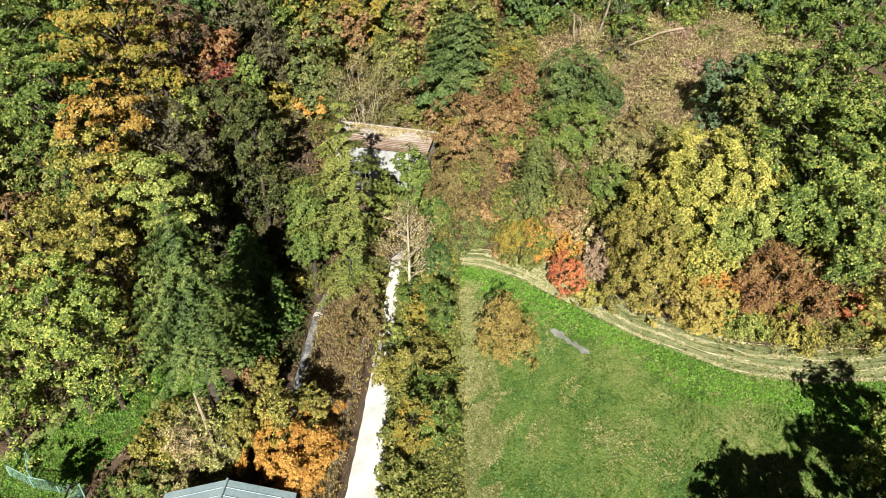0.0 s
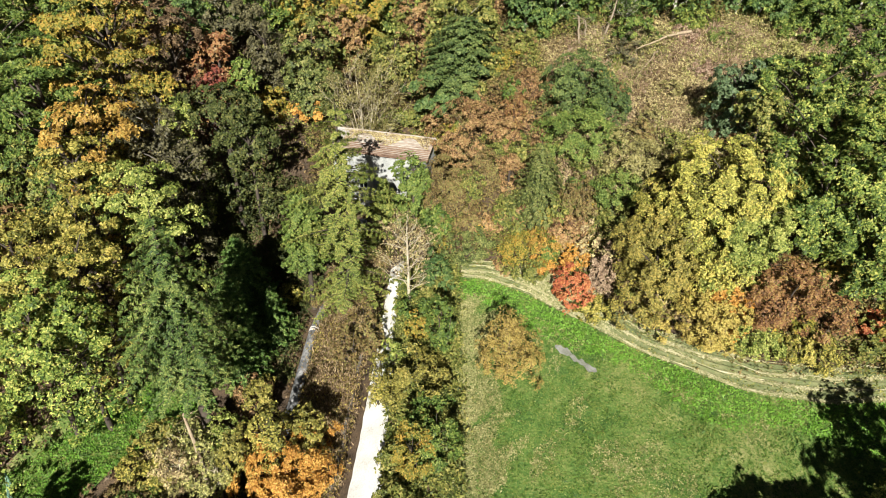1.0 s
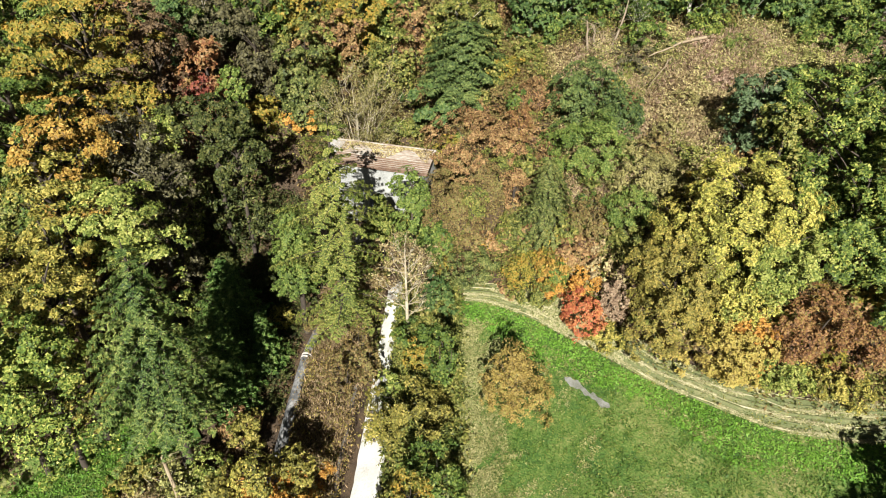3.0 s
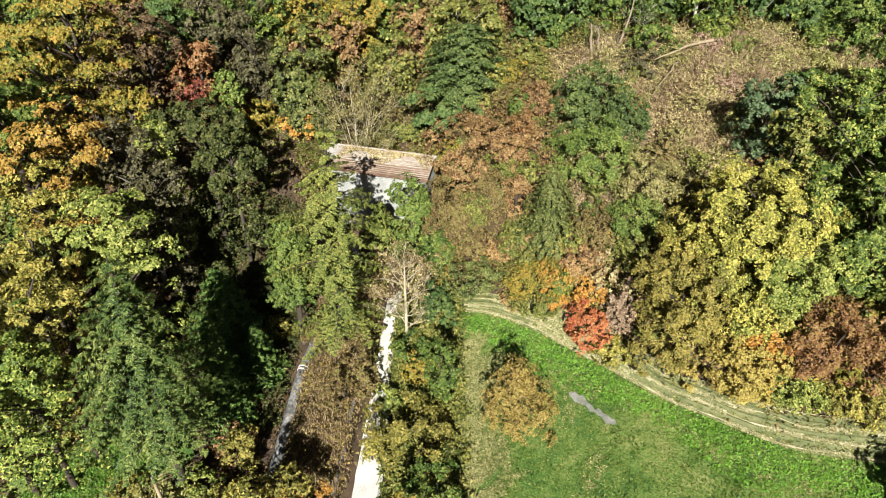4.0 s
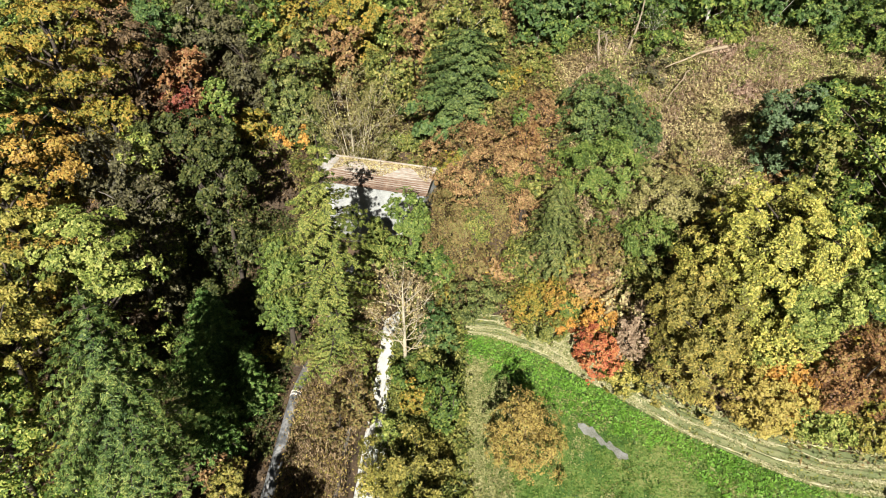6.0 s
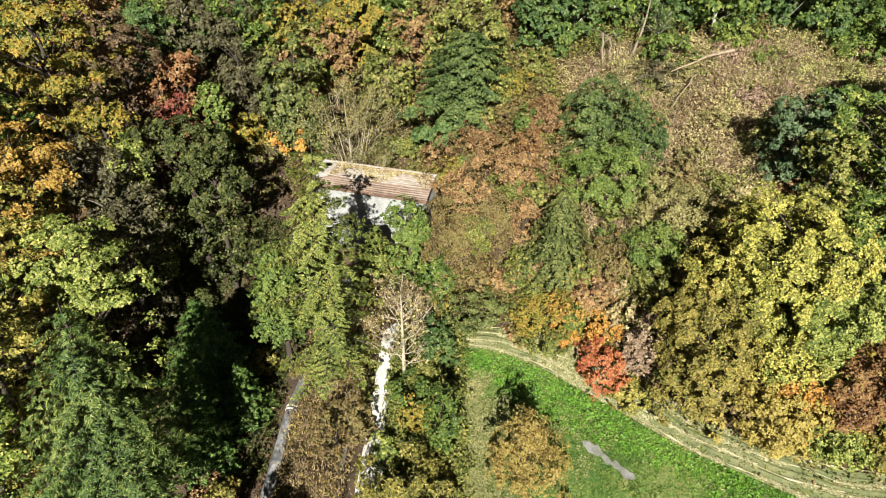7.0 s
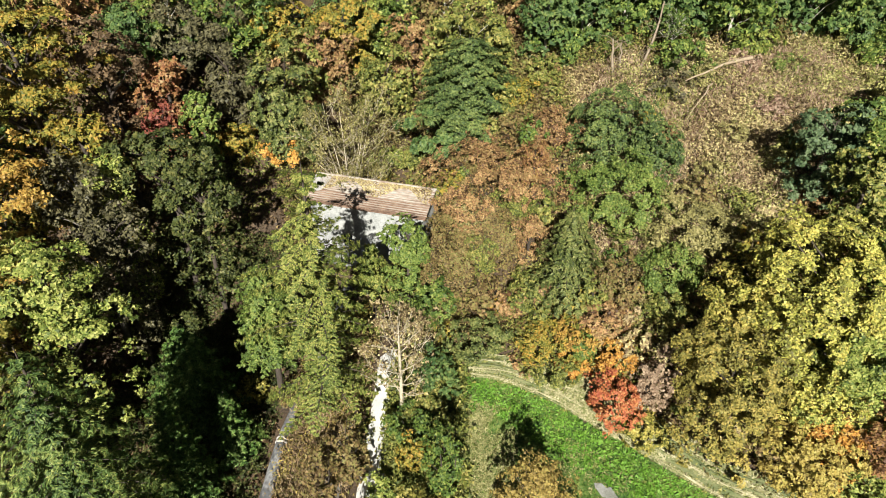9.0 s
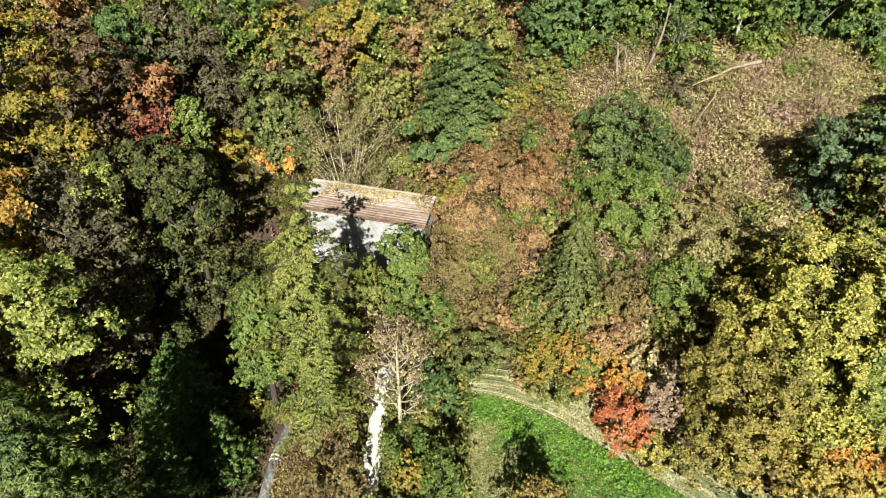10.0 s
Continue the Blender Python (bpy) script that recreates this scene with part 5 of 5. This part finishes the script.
broadleaf(-22.4, 30.1, -3.9, 1.2, 0.9, "yellow", "yellow-green bramble between mown grass and the shed", name="shrub", leaf=0.11, fill=0.9, twigs=8)
broadleaf(-21.0, 31.7, -3.9, 1.1, 0.9, "tan", "dry tan bramble between mown grass and the shed", name="shrub", leaf=0.11, fill=0.9, twigs=8)
broadleaf(-19.2, 30.0, -4.3, 1.2, 0.9, "yellow", "yellow-olive bramble between mown grass and the shed", name="shrub", leaf=0.11, fill=0.9, twigs=8)
broadleaf(-20.6, 28.7, -4.7, 1.1, 0.8, "green", "green bramble between mown grass and the shed", name="shrub", leaf=0.11, fill=0.9, twigs=8)
broadleaf(-21.9, 27.7, -4.7, 1.1, 0.8, "olive", "olive bramble between mown grass and the shed", name="shrub", leaf=0.11, fill=0.9, twigs=8)
broadleaf(-18.9, 31.9, -4.1, 0.9, 0.9, "rust", "red-brown bramble between mown grass and the shed", name="shrub", leaf=0.11, fill=0.9, twigs=8)
broadleaf(-16.8, 31.3, -4.0, 1.1, 1.0, "twiggreen", "tan-olive bramble between mown grass and the shed", name="shrub", leaf=0.11, fill=0.9, twigs=8)
broadleaf(-23.1, 27.2, -4.7, 1.0, 0.7, "green", "green bramble between mown grass and the shed", name="shrub", leaf=0.11, fill=0.9, twigs=8)
broadleaf(-18.1, 28.2, -5.0, 1.1, 0.7, "twiggreen", "tan-olive bramble between mown grass and the shed", name="shrub", leaf=0.11, fill=0.9, twigs=8)

# added filler shrubs whose near-black leaves stand in for the gully's shadow
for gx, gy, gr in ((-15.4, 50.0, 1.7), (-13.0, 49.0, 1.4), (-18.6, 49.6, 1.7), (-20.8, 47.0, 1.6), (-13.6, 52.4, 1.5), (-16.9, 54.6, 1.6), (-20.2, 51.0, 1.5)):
    broadleaf(gx, gy, float(ground(gx, gy)) + 0.8 * gr, gr, gr, "shadeolive", "leafy shrub filling the gully, its shade painted into dark leaves", name="shrub", leaf=0.13, fill=0.8, group="shrubs of the gully")


# unseen trees placed for their shadows: six on the meadow, the last far left
for sx, sy, sz, sr, sh, low, word in ((17.2, 13.0, 2.4, 3.0, 3.8, 0.9, "round green"), (20.2, 13.0, 3.2, 2.8, 3.8, 0.9, "low green"), (25.4, 12.6, 4.2, 3.1, 4.4, 0.9, "dense green"), (29.6, 12.8, 6.6, 1.9, 4.6, 0.9, "tall green"),
                                      (32.6, 13.5, 5.8, 4.2, 4.6, 0.9, "broad green"), (37.6, 14.6, 5.4, 4.2, 4.6, 0.9, "spreading green"), (-26.2, 21.6, -0.4, 1.0, 1.2, 0, "small green")):
    broadleaf(sx, sy, sz, sr, sh, "green", word + " tree out of view, placed to shade open grass", leaf=0.3, fill=1.9, skirt=low)


# ---- undergrowth and grass ----
def scatter(name, count, xr, yr, keep, pal, label, category, height, leaf, tuft=14, lift=0.0, upright=0.5, seed=1, stalk=0.0, at=None, spread=0.32):
    """Low growth in tufts over a stretch of land."""
    rng = np.random.default_rng(seed)
    x, y = rng.uniform(*xr, count), rng.uniform(*yr, count)
    if at is not None:
        x, y = at(rng)
    ok = keep(x, y)
    x, y = x[ok], y[ok]
    n = len(x)
    hs = height * rng.uniform(0.4, 1.3, n) * (0.75 + 0.5 * np.sin(0.9 * x + 2 * np.sin(0.7 * y)) * np.sin(0.8 * y))
    o = rng.normal(size=(n, tuft, 3)) * np.array([spread, spread, 0]) * max(height, 0.35)
    up = rng.random((n, tuft)) ** 0.6
    px, py = x[:, None] + o[..., 0], y[:, None] + o[..., 1]
    pz = ground(px, py) + lift + np.maximum(hs, 0.05)[:, None] * up
    pos = np.stack([px, py, pz], axis=-1).reshape(-1, 3)
    m = len(pos)
    s = leaf * rng.uniform(0.6, 1.4, m)
    nrm = rng.normal(size=(m, 3)) * upright + np.array([0, -0.25, 0.7])
    if stalk:
        up_way = np.array([0, 0, 1.0]) + rng.normal(size=(m, 3)) * 0.4
        v, f = leaf_blades(rng, pos, rng.normal(size=(m, 3)) + np.array([0, -1.2, 0.2]), s * 1.5 * stalk, s * 0.4, up_way)
    else:
        v, f = leaf_blades(rng, pos, nrm, s * 1.5, s * 0.7)
    return tagged(mesh_part(name, array_mesh(name, v, f), LEAVES[pal]), label, category, kind="stuff")


def off_track(x, y):
    return (np.abs(x - track_x(y)) > 0.5 * track_w(y) - 0.12) & ~((np.abs(x + 6.2) < 5.6) & (np.abs(y - 59.3 + 0.32 * (x + 6.2)) < 2.9)) & (np.abs(x + 11.6) > 0.55)


def hillside(x, y):
    return (y > edge(x) + 1.6) & ~trampled(x, y) & (x > -1) & off_track(x, y)


def dry_slope(x, y):
    """The open upper slope above the shrubs."""
    return (x > 10) & (y > 46) & (y < 64) & (y > 49 - 0.35 * (x - 8))


def mown(x, y):
    return (np.abs((y - 31.5) - 1.26 * (x + 25)) < 3.4) & (y > 22) & (y < 38)


def trampled(x, y):
    return (x > 6.8) & (x < 12.6) & (y < edge(x) + 2.3)


def patchy(x, y, k, ph):
    return np.sin(k * x + ph) + np.sin(k * 1.3 * y + 2 * ph) + 0.8 * np.sin(k * 2.3 * (x - y) + ph)


scatter("dry_scrub", 12500, (10, 40), (46, 64), lambda x, y: hillside(x, y) & dry_slope(x, y), "tan", "dry tan and pinkish-brown scrub covering the upper slope", "scrub", 1.15, 0.14, 15, seed=3)
scatter("scrub_stalks", 5500, (10, 40), (46, 64), lambda x, y: hillside(x, y) & (patchy(x, y, 0.5, 0.4) > -0.2), "pinkbrown", "pinkish-brown dead stalks standing in dry scrub", "stalks", 1.5, 0.105, 19, seed=21, stalk=2.1)
scatter("green_scrub", 12000, (10, 40), (46, 64), lambda x, y: hillside(x, y) & (patchy(x, y, 0.4, 1.0) + 0.09 * (x - 20) > 0.3), "hayleaf", "yellow-green scrub among dry stalks", "scrub", 1.4, 0.125, 13, seed=4)
scatter("hillside_brush", 11000, (-3, 36), (33, 75), lambda x, y: hillside(x, y) & ~(dry_slope(x, y) & (patchy(x, y, 0.9, 0.7) > -1.2)), "brown", "brown leafy brush covering the hillside", "brush", 1.4, 0.17, 16, seed=5)
scatter("hillside_weeds", 12000, (-3, 36), (33, 75), lambda x, y: hillside(x, y) & ~dry_slope(x, y) & (patchy(x, y, 0.3, 4.0) > 0.1), "olive", "olive-green weeds on the hillside", "weeds", 1.4, 0.16, 16, seed=6)
scatter("bank_growth", 3400, (-10.6, -6.0), (24, 50), lambda x, y: off_track(x, y) & (x < track_x(y) - 0.5 * track_w(y) - 1.4), "brown", "tall dry brown weeds on the bank beside the track", "weeds", 1.2, 0.13, 20, 0.45, seed=7)
scatter("bank_straw", 5200, (-10.4, -6.2), (24, 50), lambda x, y: off_track(x, y) & (x < track_x(y) - 0.5 * track_w(y) - 1.4), "drybrown", "dull brown dry stalks on the bank beside the track", "weeds", 1.4, 0.11, 19, 0.45, seed=8, stalk=1.9)
scatter("bank_leaves", 2600, (-11.0, -6.0), (24, 52), lambda x, y: off_track(x, y) & (x < track_x(y) - 0.5 * track_w(y) - 1.2) & (patchy(x, y, 0.8, 1.3) > -0.3), "amber", "ochre and rusty leaves among dry stalks on the bank", "weeds", 1.5, 0.1, 12, 0.45, seed=22)
scatter("wood_floor", 5000, (-36, -10.4), (18, 80), lambda x, y: off_track(x, y) & ~mown(x, y), "litter", "fallen brown leaves and dead stalks on the wood floor", "leaf litter", 0.5, 0.2, 11, seed=9)
scatter("wood_undergrowth", 5000, (-36, 0), (40, 82), lambda x, y: off_track(x, y) & ~mown(x, y) & ~((x > -24) & (x < -12) & (y < 57)) & (patchy(x, y, 0.4, 3.0) > 0.0), "olive", "patchy green undergrowth in the wood", "undergrowth", 0.9, 0.2, 14, seed=10)
# floor plants in the same shade-darkened olive, covering sunlit soil
scatter("gully_plants", 3600, (-24, -10.5), (38, 58), lambda x, y: off_track(x, y) & (np.abs(x + 11.6) > 0.9), "shadeolive", "low leafy plants on the shaded gully floor", "undergrowth", 0.7, 0.14, 12, seed=23)
scatter("slope_brush", 5500, (-14, 8), (58, 84), lambda x, y: off_track(x, y), "brown", "brown brush on the slope behind the house", "brush", 1.1, 0.2, 14, seed=11)
scatter("track_verge", 2600, (-4, 1.2), (22, 46), lambda x, y: off_track(x, y), "olive", "rough green verge between track and meadow", "weeds", 0.8, 0.17, 14, seed=12)
sheet("grass_patch", np.linspace(0, 1, 40), np.linspace(-1, 1, 16),
      lambda u, v: (-31.0 + 10.5 * u + 2.4 * v + 0.4 * np.sin(9 * u), 24.5 + 13.2 * u - 1.6 * v + 0.4 * np.sin(7 * u + 3 * v), 0.22 + 0 * u), meadow_soil,
      "patch of bright mown grass beside the spruce", "grass patch")
scatter("rough_grass", 7000, (-33, -19), (22, 38), mown, "grass", "tufts of bright grass beside the spruce", "grass", 0.12, 0.13, 8, 0.2, seed=13)
scatter("bright_grass", 5000, (-33, -19), (22, 38), mown, "lush", "lighter tufts of grass beside the spruce", "grass", 0.12, 0.13, 8, 0.2, seed=24)


def on_meadow(x, y):
    stony = (np.abs((y - 36.6) + 0.727 * (x - 8.5)) < 0.24 + 0.12 * np.sin(7 * x) + 0.1 * np.sin(17 * y)) & (np.abs(x - 9.9) < 1.3)
    return (~stony | (patchy(x, y, 3.1, 1.0) > 0.7)) & (y < edge(x) - 0.15) & (x > meadow_side(y) - 0.3)


scatter("meadow_grass", 26000, (0, 40), (20, 46), on_meadow, "grass", "short green and straw-coloured meadow grass", "grass", 0.09, 0.12, 6, 0.04, seed=14)
scatter("lush_strip", 15000, (1, 40), (26, 46), lambda x, y: on_meadow(x, y) & (y > edge(x) - 3.4 + 0.8 * np.sin(0.6 * x)), "lush", "strip of lush bright green clover below the bank", "grass", 0.16, 0.14, 7, 0.04, seed=15)
def raked(rng):
    """Five thin rows along the bank, broken here and there."""
    x = rng.uniform(1.6, 43, 9000)
    row = rng.integers(0, 4, 9000)
    y = edge(x) + 0.02 + ledge_wide(x) * (row * 0.31 + 0.03 * np.sin(1.1 * x + 2 * row)) + rng.normal(size=9000) * 0.03
    ok = np.sin(1.7 * x + 3 * row) + np.sin(0.63 * x + 5 * row) > -1.1 + 0.3 * row
    return x[ok], y[ok]


def straw_spots(rng):
    x = 0.4 + np.concatenate([np.abs(rng.normal(size=15000)) * 2.6, rng.uniform(0, 26, 17000)])
    y = rng.uniform(18, 43, 32000)
    near = (x < 4) | (np.sin(0.75 * x + 1.7 * np.sin(0.4 * y)) + np.sin(0.62 * y + 0.3 * x) + 0.7 * np.sin(1.9 * x - 1.3 * y) > 0.5)
    return x[near], y[near]


scatter("hay_tufts", 1, (0, 1), (0, 1), lambda x, y: x > 0, "hay", "rows of raked pale hay along the terraced bank", "hay", 0.09, 0.09, 8, 0.17, seed=16, at=raked, spread=0.16)
scatter("trampled_straw", 1, (0, 1), (0, 1), lambda x, y: trampled(x, y) & (y > edge(x) + 0.2), "hay", "pale flattened straw round red shrubs", "straw", 0.14, 0.13, 8, 0.15, seed=19, at=lambda rng: (rng.uniform(6.4, 13, 6000), rng.uniform(38, 46, 6000)))


# the wood goes on up the slope, behind the trees that stand out
rng_wood = random.Random(7)
KINDS = (("green", "green"), ("olive", "olive"), ("darkgreen", "dark green"), ("gold", "golden"), ("brown", "brown"), ("lime", "yellow-green"), ("rust", "rust-brown"))
for row, wy in enumerate((70, 76, 82)):
    for q in range(17):
        wx = -52 + q * 6.6 + rng_wood.uniform(-2, 2)
        yy = wy + rng_wood.uniform(-2, 2)
        pal, word = KINDS[rng_wood.choice((2, 2, 2, 0, 2) if wx > 8 else (0, 1, 1, 2, 3, 4, 5, 6))]
        if row == 0 and 4 < wx < 12:
            continue
        size = rng_wood.uniform(2.6, 3.8)
        broadleaf(wx, yy, float(ground(wx, yy)) + size * 1.25, size, size * 1.25, pal, word + " broadleaf tree in the dense wood up the slope", group="trees of the wood", leaf=0.2, fill=0.5 if row == 0 else 0.35, skirt=0.2, bark=bark_pale if q % 4 == 0 else None)
for q in range(16):
    wx, yy = -34 - rng_wood.uniform(0, 12), 26 + q * 2.9
    pal, word = KINDS[rng_wood.choice((0, 1, 3, 5))]
    size = rng_wood.uniform(3.0, 4.2)
    broadleaf(wx, yy, float(ground(wx, yy)) + size * 1.9, size, size * 1.4, pal, word + " broadleaf tree in the dense wood", group="trees of the wood", leaf=0.34, fill=0.55, skirt=0.2)

# small growth between the larger shrubs of the hillside
HILL = (("brown", "brown"), ("olive", "olive-green"), ("rust", "rust-coloured"), ("tan", "dry tan"), ("gold", "yellow-brown"), ("green", "green"))
placed = 0
while placed < 120:
    wx, wy = rng_wood.uniform(-1, 33), rng_wood.uniform(36, 64)
    s = wy - float(edge(wx))
    if s < 2.4 or s > 24 or (wx > 13 and s > 11 and rng_wood.random() < 0.75):
        continue
    pal, word = HILL[rng_wood.choice((0, 0, 1, 1, 2, 2, 4, 5) if wx < 12 else (0, 1, 2, 3, 4))]
    size = rng_wood.uniform(0.7, 1.5)
    broadleaf(wx, wy, float(ground(wx, wy)) + size * rng_wood.uniform(0.5, 1.1), size, size * rng_wood.uniform(0.7, 1.2), pal, word + " low shrub in the thicket on the hillside", name="shrub", group="shrubs of the hillside", leaf=0.17, fill=0.8)
    placed += 1

# dark trees along the top of the scrub slope
for q in range(13):
    wx, wy = 8.5 + q * 3.0 + rng_wood.uniform(-0.8, 0.8), 65.4 + rng_wood.uniform(-1.2, 1.2)
    if 11 < wx < 20:
        wy += 2.2
    pal, word = (("darkgreen", "dark green"), ("darkgreen", "dark green"), ("green", "green"))[q % 3]
    size = rng_wood.uniform(1.9, 2.7)
    broadleaf(wx, wy, float(ground(wx, wy)) + size * 1.9, size, size * 1.5, pal, word + " tree with a pale trunk above dry scrub", leaf=0.22, skirt=0.25, bark=bark_pale, group="trees above the scrub")
scatter("bank_grass", 6000, (1.6, 42), (30, 46), lambda x, y: (y > edge(x) - 0.1) & (y < edge(x) - 0.1 + ledge_wide(x)), "olive", "short olive grass on the terraced bank", "grass", 0.1, 0.12, 6, 0.14, seed=18)
scatter("dry_meadow_tufts", 1, (0, 1), (0, 1), lambda x, y: on_meadow(x, y) & (patchy(x, y, 0.9, 0.5) > -0.9) & (y < edge(x) - 2.0), "strawgrass", "straw-coloured grass tufts in the meadow", "grass", 0.09, 0.11, 5, 0.05, seed=17, at=straw_spots)
